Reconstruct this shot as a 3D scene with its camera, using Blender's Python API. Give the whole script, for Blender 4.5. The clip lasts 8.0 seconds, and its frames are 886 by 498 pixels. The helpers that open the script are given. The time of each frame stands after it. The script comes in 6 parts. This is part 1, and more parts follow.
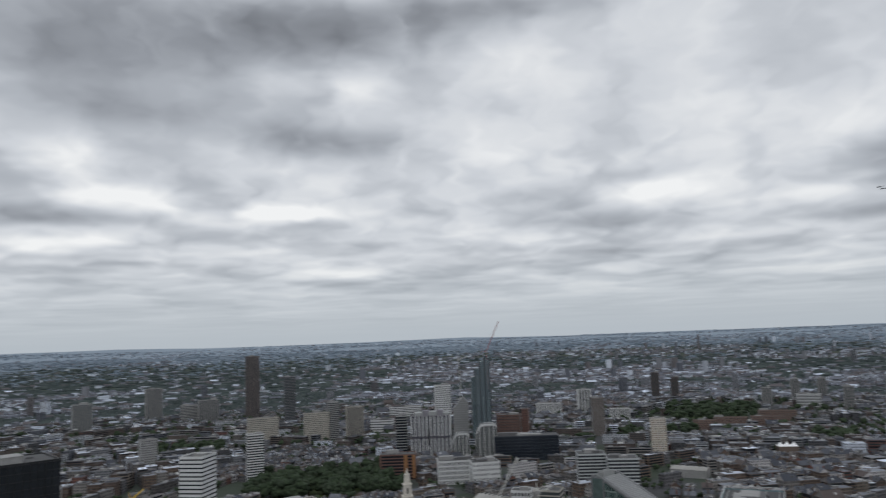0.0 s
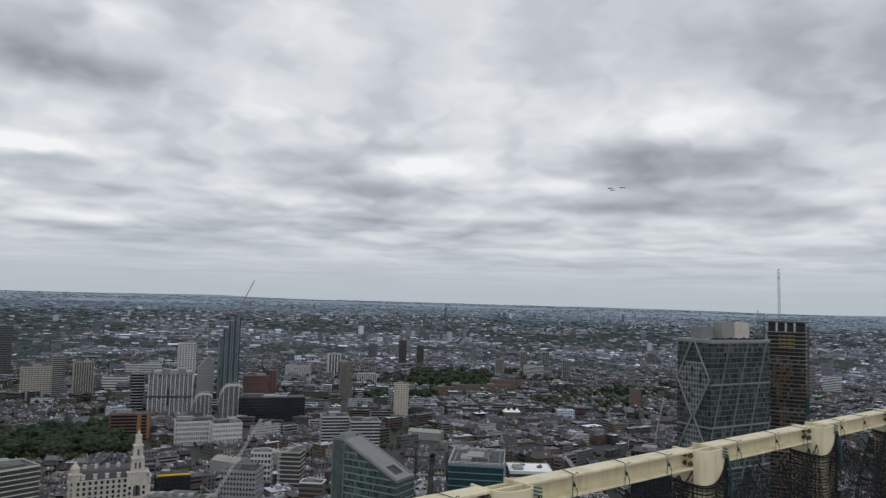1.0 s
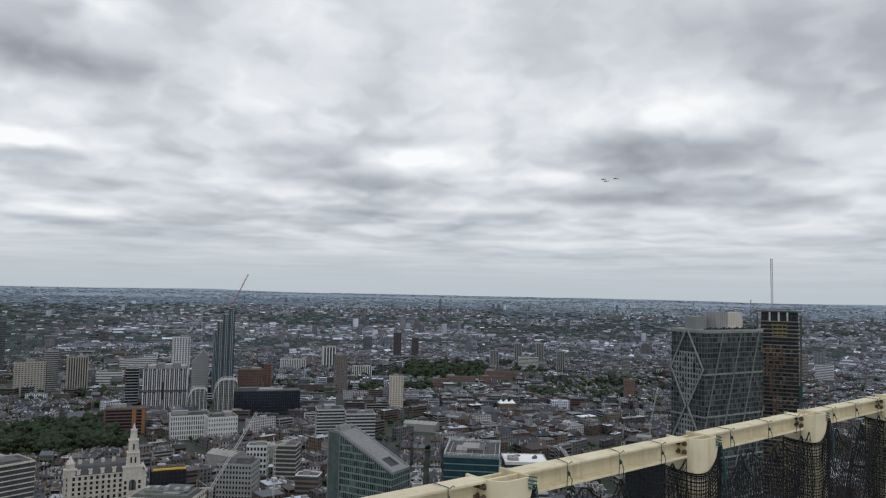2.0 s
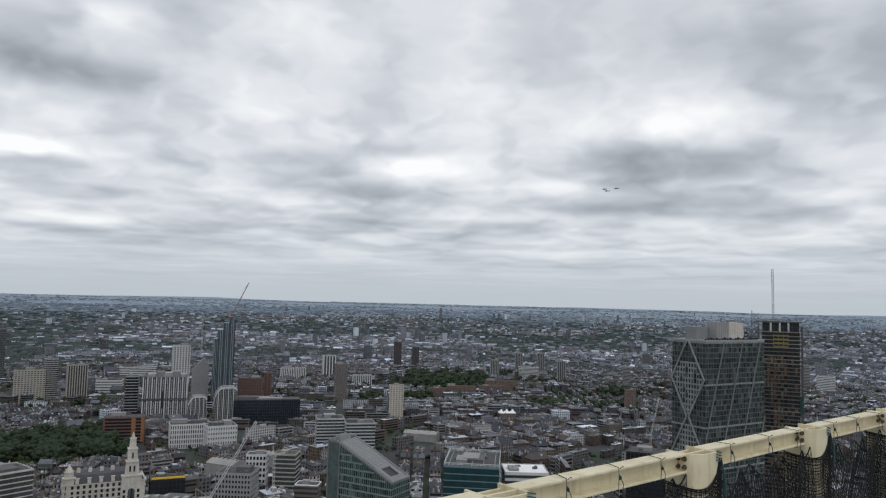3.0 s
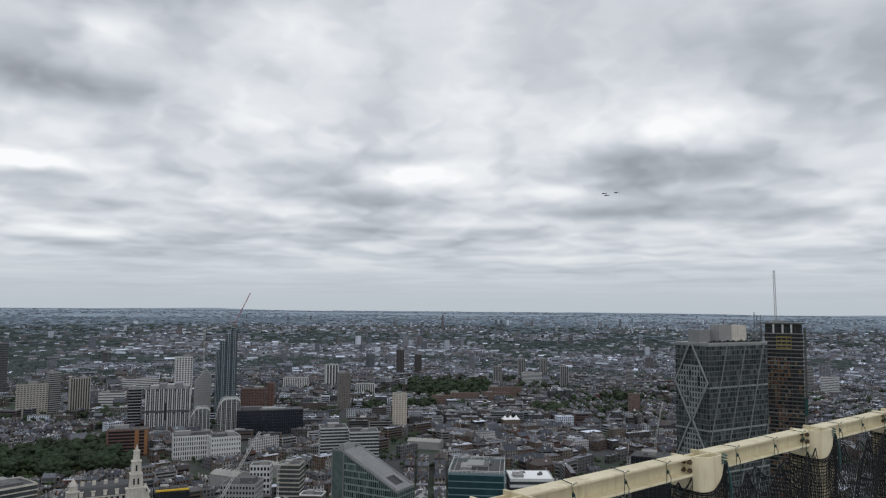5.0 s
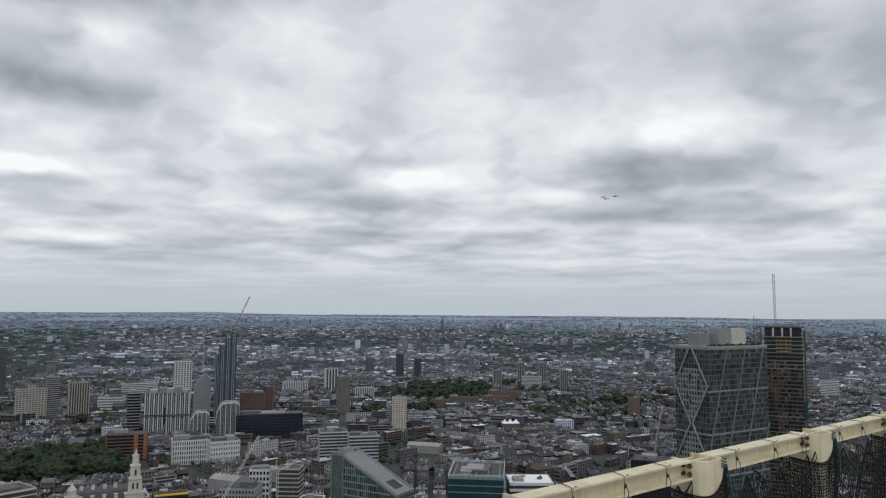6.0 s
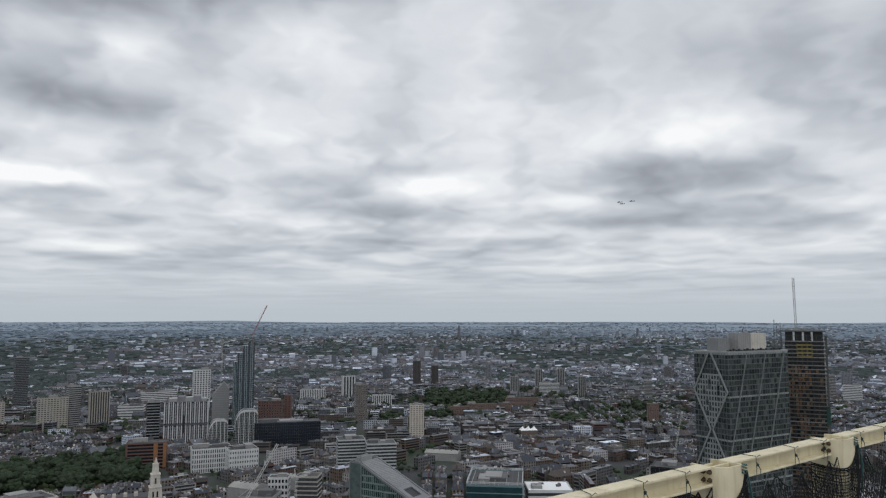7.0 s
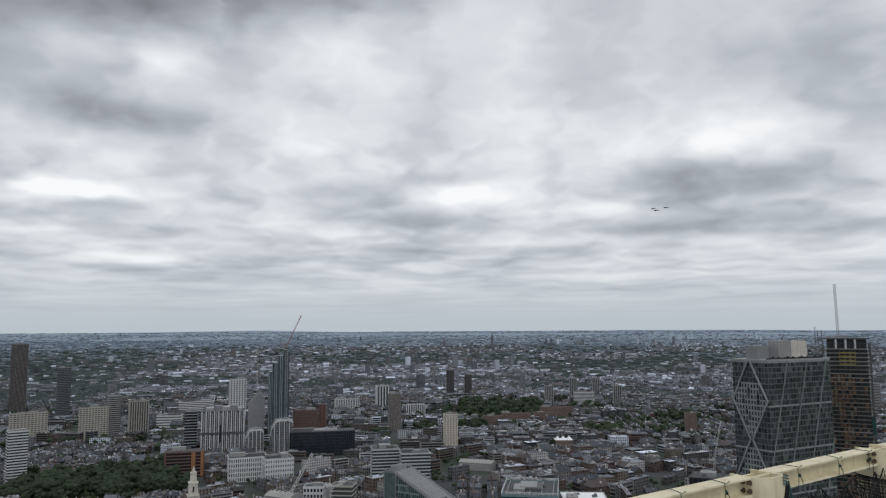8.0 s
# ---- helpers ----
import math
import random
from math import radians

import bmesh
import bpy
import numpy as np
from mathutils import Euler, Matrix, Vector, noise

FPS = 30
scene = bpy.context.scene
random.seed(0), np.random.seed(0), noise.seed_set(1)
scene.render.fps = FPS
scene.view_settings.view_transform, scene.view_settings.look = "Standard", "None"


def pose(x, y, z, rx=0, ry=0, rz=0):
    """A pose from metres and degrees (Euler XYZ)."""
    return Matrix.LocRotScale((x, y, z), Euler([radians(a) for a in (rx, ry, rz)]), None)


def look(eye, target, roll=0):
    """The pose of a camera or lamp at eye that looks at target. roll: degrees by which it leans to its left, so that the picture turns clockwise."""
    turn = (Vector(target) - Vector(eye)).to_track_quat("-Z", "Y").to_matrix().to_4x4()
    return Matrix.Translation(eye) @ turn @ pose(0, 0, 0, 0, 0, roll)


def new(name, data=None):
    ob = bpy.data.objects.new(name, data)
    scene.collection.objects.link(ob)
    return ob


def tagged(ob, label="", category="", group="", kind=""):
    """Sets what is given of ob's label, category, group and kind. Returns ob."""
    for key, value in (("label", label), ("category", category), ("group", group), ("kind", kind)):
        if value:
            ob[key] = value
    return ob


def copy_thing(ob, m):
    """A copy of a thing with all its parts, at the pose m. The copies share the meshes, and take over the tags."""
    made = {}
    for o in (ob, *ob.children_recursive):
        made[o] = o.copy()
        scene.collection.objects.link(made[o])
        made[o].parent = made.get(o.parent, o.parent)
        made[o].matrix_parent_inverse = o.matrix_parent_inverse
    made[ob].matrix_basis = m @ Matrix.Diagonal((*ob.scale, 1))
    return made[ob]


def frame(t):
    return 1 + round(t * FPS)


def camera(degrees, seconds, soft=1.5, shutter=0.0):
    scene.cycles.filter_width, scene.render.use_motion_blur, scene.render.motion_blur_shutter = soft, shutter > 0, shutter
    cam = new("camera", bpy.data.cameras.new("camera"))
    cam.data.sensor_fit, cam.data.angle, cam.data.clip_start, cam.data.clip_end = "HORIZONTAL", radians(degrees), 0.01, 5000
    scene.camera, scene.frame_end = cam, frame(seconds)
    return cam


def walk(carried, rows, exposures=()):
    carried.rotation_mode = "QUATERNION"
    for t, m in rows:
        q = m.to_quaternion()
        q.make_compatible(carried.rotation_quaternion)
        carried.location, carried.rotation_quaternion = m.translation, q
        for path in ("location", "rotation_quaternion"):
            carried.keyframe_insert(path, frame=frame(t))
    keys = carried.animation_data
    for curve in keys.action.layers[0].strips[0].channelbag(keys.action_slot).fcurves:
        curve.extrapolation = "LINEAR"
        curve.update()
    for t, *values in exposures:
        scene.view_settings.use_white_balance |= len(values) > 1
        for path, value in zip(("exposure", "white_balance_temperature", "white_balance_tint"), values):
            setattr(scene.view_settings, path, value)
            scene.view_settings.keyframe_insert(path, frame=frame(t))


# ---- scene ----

# ---- camera and its walk: seconds, offset from the standing place, yaw, pitch, roll ----
EYE = 195.0
cam = camera(62.98, 8.0, soft=1.2, shutter=0.3)
PATH = [
    (0.0, 0, -0.01, -0.004, 15.875, 6.743, 2.179),
    (0.2, 0, -0.008, -0.004, 11.878, 6.402, 1.638),
    (0.5, 0, -0.01, -0.004, 4.027, 5.064, -0.07),
    (0.7, 0, -0.008, -0.004, 0.062, 4.318, -0.954),
    (1.0, 0.001, 0.002, -0.004, -3.145, 3.859, -1.738),
    (1.2, 0.001, 0.002, -0.003, -4.246, 3.537, -2.065),
    (2.3, 0.002, 0.0, -0.008, -3.43, 3.24, -1.14),
    (2.5, 0.0, 0.0, -0.0, -3.117, 3.345, -1.476),
    (3.0, 0.006, 0.001, 0.009, -3.544, 3.976, -1.509),
    (3.5, 0.007, 0.003, 0.008, -3.974, 4.53, -1.093),
    (4.0, 0.004, -0.005, 0.009, -4.049, 4.531, -1.136),
    (4.5, 0.005, 0.001, 0.008, -3.396, 4.49, -0.583),
    (6.0, 0.005, -0.001, 0.008, -3.444, 4.826, -0.502),
    (6.5, 0.004, -0.005, 0.006, -3.15, 5.089, -0.314),
    (7.0, 0.0, -0.022, 0.011, -2.141, 5.363, -0.038),
    (7.5, 0.003, -0.019, 0.008, -1.02, 5.65, 0.202),
    (8.0, 0.003, -0.02, 0.009, 0.453, 6.076, 0.258),
]
walk(cam, [(t, pose(x, y, EYE + z, 90 + p, r, w)) for t, x, y, z, w, p, r in PATH],
     exposures=[(0.0, -0.10), (1.0, -0.08), (2.5, 0.05), (5.0, 0.02), (8.0, 0.0)])

# ---- world: an overcast sky, and a weak wide sun behind the cloud ----
SUN_AZ, SUN_EL = 165.0, 52.0
# cloud banks: bearing, elevation, half width, half height (degrees), how much lighter or darker
BRIGHT = [
    (20.6, 13.5, 5.4, 1.2, 0.25), (1.5, 10.3, 2.8, 0.7, 0.25), (-24.1, 5.1, 5.8, 0.4, 0.12), (-4.9, 7.2, 3.6, 0.3, 0.12), (-21.6, 11.7, 4.0, 1.1, 0.07),
    (-27.7, 9.8, 2.7, 0.5, 0.16), (-10.3, 20.9, 2.7, 1.2, 0.10), (-3.3, 12.4, 4.9, 1.3, 0.07), (13.0, 9.1, 3.1, 0.4, 0.08), (10.7, 12.0, 2.7, 1.0, 0.08),
    (6.7, 9.0, 1.8, 1.2, 0.07), (32.8, 8.5, 4.0, 0.4, 0.08), (-17.6, 8.2, 5.4, 0.8, 0.05), (-26.7, 19.8, 4.5, 0.9, 0.14), (-43.7, 13.5, 2.9, 0.8, 0.26),
    (-40.0, 10.8, 3.4, 0.6, 0.24), (-29.0, 9.7, 4.0, 0.5, 0.20), (-44.0, 7.6, 2.9, 0.4, 0.20), (-9.2, 21.3, 3.1, 1.8, 0.12), (-21.8, 19.2, 2.7, 0.5, 0.12),
]
BELLIES = [
    (-25.4, 15.4, 4.9, 0.9, 0.26), (20.6, 10.3, 6.7, 1.2, 0.20), (32.9, 17.3, 5.8, 2.5, 0.18), (-27.1, 8.7, 2.5, 0.4, 0.10), (-1.0, 11.4, 3.8, 0.5, 0.12),
    (-2.3, 8.3, 5.4, 0.7, 0.15), (18.2, 7.4, 7.6, 0.5, 0.13), (-20.0, 4.1, 10.3, 0.4, 0.10), (5.0, 5.9, 7.6, 0.4, 0.09), (25.1, 19.3, 5.4, 1.3, 0.06),
    (-42.4, 20.8, 12.1, 2.2, 0.30), (-25.3, 23.4, 11.2, 1.7, 0.30), (-39.3, 17.3, 6.3, 1.0, 0.14), (-44.3, 9.4, 5.4, 0.5, 0.20), (-44.6, 6.5, 4.5, 0.4, 0.14),
    (-46.8, 12.3, 1.6, 2.0, 0.15), (-11.8, 25.2, 11.2, 0.9, 0.20), (-16.3, 4.6, 4.9, 0.4, 0.07), (-36.6, 24.4, 13.4, 1.3, 0.12),
]
CLOUDS = [(a, e, w * 1.15, h * 1.25, k) for a, e, w, h, k in BRIGHT] + [(a, e, w * 1.15, h * 1.25, -k) for a, e, w, h, k in BELLIES]


class Nodes:
    """A short way to write node trees."""

    def __init__(self, tree):
        self.tree = tree
        tree.nodes.clear()

    def add(self, kind, ins=None, **sets):
        n = self.tree.nodes.new(kind)
        if "operation" in sets:
            n.operation = sets["operation"]
        if "use_clamp" in sets:
            n.use_clamp = sets["use_clamp"]
        if "noise_dimensions" in sets:
            n.noise_dimensions = sets["noise_dimensions"]
        if "data_type" in sets:
            n.data_type, n.blend_type = sets["data_type"], sets["blend_type"]
        if "sky_type" in sets:
            n.sky_type, n.sun_disc = sets["sky_type"], False
            n.sun_elevation, n.sun_rotation = sets["sun_elevation"], sets["sun_rotation"]
        for k, v in (ins or {}).items():
            if isinstance(v, bpy.types.NodeSocket):
                self.tree.links.new(v, n.inputs[k])
            else:
                n.inputs[k].default_value = v
        return n

    def math(self, op, a, b=0.0, c=0.0, clamp=False):
        return self.add("ShaderNodeMath", {0: a, 1: b, 2: c}, operation=op, use_clamp=clamp).outputs[0]

    def vec(self, op, a, b=(0, 0, 0), c=(0, 0, 0)):
        return self.add("ShaderNodeVectorMath", {0: a, 1: b, 2: c}, operation=op).outputs[0]

    def ramp(self, fac, stops, mode="LINEAR"):
        n = self.add("ShaderNodeValToRGB", {0: fac})
        n.color_ramp.interpolation = mode
        els = n.color_ramp.elements
        while len(els) < len(stops):
            els.new(0.5)
        for e, (p, c) in zip(els, stops):
            e.position, e.color = p, (*c, 1) if isinstance(c, tuple) else (c, c, c, 1)
        return n.outputs[0]

    def noise(self, vector, scale, detail=3.0, rough=0.5, **sets):
        ins = {"Scale": scale, "Detail": detail, "Roughness": rough}
        if vector is not None:
            ins["Vector"] = vector
        return self.add("ShaderNodeTexNoise", ins, **sets).outputs[0]

    def mix(self, fac, a, b, blend="MIX"):
        n = self.add("ShaderNodeMix", data_type="RGBA", blend_type=blend)
        for i, v in ((0, fac), (6, a), (7, b)):
            if isinstance(v, bpy.types.NodeSocket):
                self.tree.links.new(v, n.inputs[i])
            else:
                n.inputs[i].default_value = v if i == 0 else (*v, 1)
        return n.outputs[2]


def build_world():
    world = bpy.data.worlds.new("overcast_sky")
    scene.world = world
    world.use_nodes = True
    n = Nodes(world.node_tree)
    way = n.add("ShaderNodeTexCoord").outputs["Generated"]
    xyz = n.add("ShaderNodeSeparateXYZ", {0: way})
    x, y, z = xyz.outputs
    deg = 180 / math.pi
    az = n.math("MULTIPLY", n.math("ARCTAN2", x, y), deg)
    el = n.math("MULTIPLY", n.math("ARCSINE", z), deg)
    # a deck of stratocumulus seen from below, drawn out flat towards the horizon
    polar_raw = n.add("ShaderNodeCombineXYZ", {0: az, 1: el, 2: 0.0}).outputs[0]
    wob = n.add("ShaderNodeTexNoise", {"Vector": n.vec("MULTIPLY", polar_raw, (0.24, 0.6, 1)), "Scale": 1.0, "Detail": 2.0, "Roughness": 0.45})
    jitter = n.vec("SUBTRACT", wob.outputs["Color"], (0.5, 0.5, 0.5))
    bent = n.vec("MULTIPLY_ADD", jitter, (4.0, 1.7, 0), polar_raw)
    away = n.math("DIVIDE", 1.0, n.math("ADD", n.math("MAXIMUM", z, 0.0), 0.07))
    deck = n.add("ShaderNodeCombineXYZ", {0: n.math("MULTIPLY", az, 0.062), 1: away, 2: 0.0}).outputs[0]
    deck = n.vec("MULTIPLY", deck, (1.0, 0.44, 1.0))
    deck = n.vec("MULTIPLY_ADD", jitter, (0.34, 0.20, 0), deck)
    puff = n.noise(deck, 2.1, 2.6, 0.45, noise_dimensions="2D")
    over = n.noise(n.vec("ADD", deck, (0.0, -0.085, 0)), 2.1, 2.6, 0.45, noise_dimensions="2D")
    tuft = n.noise(n.vec("ADD", deck, (5.2, 1.7, 0)), 4.6, 2.5, 0.45, noise_dimensions="2D")
    wide = n.noise(n.vec("ADD", deck, (9.1, 4.4, 0)), 0.8, 2.0, 0.5, noise_dimensions="2D")
    calm = n.add("ShaderNodeMapRange", {"Value": el, "From Min": 11.0, "From Max": 20.0, "To Min": 1.0, "To Max": 0.55}).outputs[0]
    tone = n.math("MULTIPLY", n.math("SUBTRACT", puff, 0.5), -0.62)
    tone = n.math("MULTIPLY_ADD", n.math("SUBTRACT", puff, over), 1.05, tone)
    tone = n.math("MULTIPLY_ADD", n.math("SUBTRACT", tuft, 0.5), 0.17, tone)
    tone = n.math("MULTIPLY_ADD", n.math("SUBTRACT", wide, 0.5), 0.22, tone)
    tone = n.math("MULTIPLY_ADD", tone, calm, 0.69)
    ragged = n.math("MULTIPLY_ADD", tuft, 0.9, 0.65)
    for a, e, w, h, much in CLOUDS:
        q = n.vec("MULTIPLY_ADD", bent, (1 / w, 1 / h, 0), (-a / w, -e / h, 0))
        q = n.add("ShaderNodeVectorMath", {0: q, 1: q}, operation="DOT_PRODUCT").outputs["Value"]
        tone = n.math("MULTIPLY_ADD", n.math("MULTIPLY", n.math("POWER", 0.42, q), much * (1.2 if much < 0 else 1.0)), ragged, tone)
    # low over the horizon the layers melt into an even pale band
    low = n.add("ShaderNodeMapRange", {"Value": el, "From Min": 0.0, "From Max": 4.0}).outputs[0]
    tone = n.add("ShaderNodeMix", {0: low, 2: 0.605, 3: tone}).outputs[0]
    cloud = n.ramp(tone, [(0.0, (0.17, 0.18, 0.20)), (0.3, (0.31, 0.33, 0.365)), (0.52, (0.48, 0.51, 0.555)),
                          (0.72, (0.68, 0.71, 0.755)), (1.0, (0.97, 0.98, 0.985))])
    murk = n.add("ShaderNodeMapRange", {"Value": el, "From Min": 0.0, "From Max": 6.0, "To Min": 0.75, "To Max": 0.0}).outputs[0]
    cloud = n.mix(murk, cloud, (0.475, 0.535, 0.59))
    sky = n.add("ShaderNodeTexSky", sky_type="NISHITA", sun_elevation=radians(SUN_EL), sun_rotation=radians(SUN_AZ))
    blue = n.add("ShaderNodeVectorMath", {0: sky.outputs[0], 3: 0.08}, operation="SCALE").outputs[0]
    colour = n.mix(0.95, blue, cloud)
    back = n.add("ShaderNodeBackground", {"Color": colour, "Strength": 1.0})
    out = n.add("ShaderNodeOutputWorld")
    n.tree.links.new(back.outputs[0], out.inputs[0])
    sun = new("sun", bpy.data.lights.new("sun", "SUN"))
    sun.data.energy, sun.data.angle, sun.data.color = 0.6, radians(25), (1.0, 0.99, 0.97)
    a, e = radians(SUN_AZ), radians(SUN_EL)
    sun.matrix_basis = look((math.sin(a) * math.cos(e) * 900, math.cos(a) * math.cos(e) * 900, EYE + math.sin(e) * 900), (0, 0, EYE))


build_world()

# ---- materials ----
def make_mat(name, stops, per="island", grain=0.5, dirt=0.35, rough=0.8, metal=0.0, bump=0.0, mode="CONSTANT", spec=0.3, streaks=0.0):
    """stops: base colours over a random value per piece (island or object); grain: metres of the stains."""
    m = bpy.data.materials.new(name)
    m.use_nodes = True
    n = Nodes(m.node_tree)
    pos = n.add("ShaderNodeNewGeometry")
    if len(stops) == 1:
        base = n.add("ShaderNodeRGB")
        base.outputs[0].default_value = (*stops[0][1], 1)
        base = base.outputs[0]
    else:
        pick = pos.outputs["Random Per Island"] if per == "island" else n.add("ShaderNodeObjectInfo").outputs["Random"]
        base = n.ramp(pick, stops, mode)
    p = n.add("ShaderNodeTexCoord").outputs["Object"]
    fine = n.noise(p, 1.0 / grain, 5.0, 0.6)
    wide = n.noise(p, 0.12 / grain, 4.0, 0.55)
    k = n.math("MULTIPLY_ADD", n.math("SUBTRACT", fine, 0.5), dirt * 1.6, 1.0)
    k = n.math("MULTIPLY_ADD", n.math("SUBTRACT", wide, 0.5), dirt * 1.4, k)
    if streaks:
        runs = n.noise(n.vec("MULTIPLY", p, (1, 1, 0.06)), 1.2 / grain, 4.0, 0.6)
        k = n.math("MULTIPLY_ADD", n.math("SUBTRACT", runs, 0.5), streaks, k)
    k = n.math("MAXIMUM", k, 0.2)
    col = n.add("ShaderNodeVectorMath", {0: base, 3: k}, operation="SCALE").outputs[0]
    ins = {"Base Color": col, "Roughness": n.math("MULTIPLY_ADD", fine, 0.2, rough - 0.1), "Metallic": metal, "Specular IOR Level": spec}
    if bump:
        ins["Normal"] = n.add("ShaderNodeBump", {"Height": fine, "Strength": 0.5, "Distance": bump}).outputs[0]
    b = n.add("ShaderNodeBsdfPrincipled", ins)
    out = n.add("ShaderNodeOutputMaterial")
    n.tree.links.new(b.outputs[0], out.inputs[0])
    return m


def plain(name, colour, **k):
    return make_mat(name, [(0.0, colour)], **k)


def haze_cool(stops):
    """Distance haze put into the colours of stone, slate and brick: less red, more blue."""
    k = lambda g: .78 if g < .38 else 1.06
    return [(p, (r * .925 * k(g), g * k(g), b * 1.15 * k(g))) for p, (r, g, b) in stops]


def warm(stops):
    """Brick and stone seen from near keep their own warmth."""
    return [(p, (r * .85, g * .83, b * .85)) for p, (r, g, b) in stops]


# City walls and roofs: haze_cool puts haze blue into the base colours.
M_WALL = make_mat("city_walls", haze_cool([(0.0, (.135, .098, .078)), (.16, (.17, .128, .10)), (.30, (.21, .18, .15)), (.44, (.10, .094, .09)), (.57, (.26, .25, .235)),
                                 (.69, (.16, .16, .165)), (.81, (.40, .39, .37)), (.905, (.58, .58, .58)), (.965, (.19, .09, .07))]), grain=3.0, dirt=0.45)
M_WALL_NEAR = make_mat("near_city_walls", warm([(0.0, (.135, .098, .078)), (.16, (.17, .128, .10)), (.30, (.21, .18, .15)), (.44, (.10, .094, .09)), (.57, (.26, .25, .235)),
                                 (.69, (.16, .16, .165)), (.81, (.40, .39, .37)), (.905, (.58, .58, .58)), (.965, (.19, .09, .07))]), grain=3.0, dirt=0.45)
M_ROOF = make_mat("city_roofs", haze_cool([(0.0, (.115, .115, .12)), (.22, (.19, .19, .195)), (.40, (.075, .076, .082)), (.58, (.27, .27, .27)), (.74, (.14, .12, .11)), (.86, (.46, .465, .47)), (.95, (.70, .705, .71))]), grain=4.0, dirt=0.55)
M_SLATE = make_mat("slate_roofs", haze_cool([(0.0, (.07, .072, .08)), (.35, (.10, .10, .105)), (.65, (.125, .095, .08)), (.85, (.17, .168, .17))]), grain=2.0, dirt=0.5)
# Suburb tones: also paler than the city's, with haze put into the colour.
M_FAR_WALL = make_mat("suburb_walls", haze_cool([(0.0, (.20, .175, .16)), (.22, (.28, .27, .26)), (.45, (.17, .17, .175)), (.70, (.40, .40, .395)), (.88, (.60, .60, .59))]), grain=3.0, dirt=0.4)
M_FAR_ROOF = make_mat("suburb_roofs", haze_cool([(0.0, (.15, .15, .16)), (.30, (.22, .22, .23)), (.55, (.16, .135, .125)), (.83, (.38, .39, .40)), (.95, (.64, .65, .66))]), grain=4.0, dirt=0.5)
# Hill and ridge woods: distance haze is put into the colour, paler farther off.
M_HAZE_HILL = make_mat("hazed_hill_woods", [(0.0, (.142, .182, .226)), (.4, (.158, .200, .246)), (.75, (.176, .218, .262))], grain=9.0, dirt=0.2, rough=0.95)
M_HAZE_RIDGE = make_mat("hazed_ridge_woods", [(0.0, (.225, .28, .34)), (.5, (.245, .30, .36))], grain=9.0, dirt=0.15, rough=0.95)
M_PANE = make_mat("window_panes", [(0.0, (.02, .023, .028)), (.5, (.045, .05, .055)), (.85, (.10, .11, .12))], grain=8.0, dirt=0.2, rough=0.22, spec=0.6)
M_PALE = make_mat("pale_plant_boxes", [(0.0, (.26, .26, .26)), (.35, (.12, .12, .125)), (.6, (.42, .42, .42)), (.8, (.18, .18, .185)), (.92, (.62, .62, .62))], grain=2.0, dirt=0.4)
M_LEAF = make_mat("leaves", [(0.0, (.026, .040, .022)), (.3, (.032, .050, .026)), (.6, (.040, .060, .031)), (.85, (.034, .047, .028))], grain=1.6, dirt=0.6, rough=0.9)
# Far leaves: haze is put into the greens, bluer than the near leaves.
M_LEAF_HAZE = make_mat("far_woods", [(0.0, (.036, .049, .050)), (.4, (.047, .062, .061)), (.75, (.062, .079, .076))], grain=3.0, dirt=0.8, rough=0.9)
M_BARK = plain("bark", (.09, .07, .05), grain=0.3, dirt=0.6)
M_GLASS_DARK = plain("dark_glass", (.018, .021, .027), grain=6.0, dirt=0.6, rough=0.16, spec=0.6)
M_GLASS_TEAL = plain("teal_glass", (.018, .052, .062), grain=6.0, dirt=0.6, rough=0.15, spec=0.6)
M_GLASS_GREEN = plain("green_grey_glass", (.036, .058, .058), grain=5.0, dirt=0.8, rough=0.15, spec=0.7)
M_GLASS_GREY = plain("grey_glass", (.055, .063, .066), grain=5.0, dirt=0.7, rough=0.2, spec=0.6)
M_STONE = plain("pale_stone", (.52, .49, .44), grain=1.5, dirt=0.45, streaks=0.5)
M_CONC = plain("concrete", (.28, .28, .278), grain=1.5, dirt=0.4, streaks=0.4)
M_WHITE = plain("white_cladding", (.57, .58, .585), grain=2.0, dirt=0.25, streaks=0.25)
# cream_stucco and red_brick are greyed a little: haze put into their colour.
M_CREAM = plain("cream_stucco", (.37, .352, .315), grain=2.0, dirt=0.3, streaks=0.3)
M_BROWN = plain("brown_brick", (.155, .122, .104), grain=1.2, dirt=0.4)
M_RED = plain("red_brick", (.14, .082, .07), grain=1.2, dirt=0.4)
M_YELLOW = plain("yellow_paint", (.72, .48, .06), grain=1.0, dirt=0.3)
M_PURPLE = plain("purple_grey_cladding", (.21, .205, .23), grain=1.5, dirt=0.4)
M_STEEL = plain("grey_steel", (.30, .31, .31), grain=1.0, dirt=0.35, rough=0.5)
M_PALE_STEEL = plain("pale_steel_bracing", (.27, .295, .29), grain=2.0, dirt=0.35, rough=0.5)
M_LEAD = plain("roofing_felt", (.085, .087, .09), grain=2.0, dirt=0.5)
M_ALU = plain("standing_seam_metal", (.22, .225, .235), grain=2.0, dirt=0.4, rough=0.45, metal=0.3)
M_CRANE_RED = plain("red_crane_paint", (.27, .085, .085), grain=1.0, dirt=0.3)
M_CRANE_GREY = plain("grey_crane_paint", (.52, .52, .50), grain=1.0, dirt=0.3)
M_BLACK = plain("black_cladding", (.022, .023, .026), grain=2.0, dirt=0.5, rough=0.35)
M_GRASS = plain("park_grass", (.07, .10, .035), grain=4.0, dirt=0.5)
M_PLANE = plain("aircraft_paint", (.07, .075, .08), grain=1.0, dirt=0.3, rough=0.5)


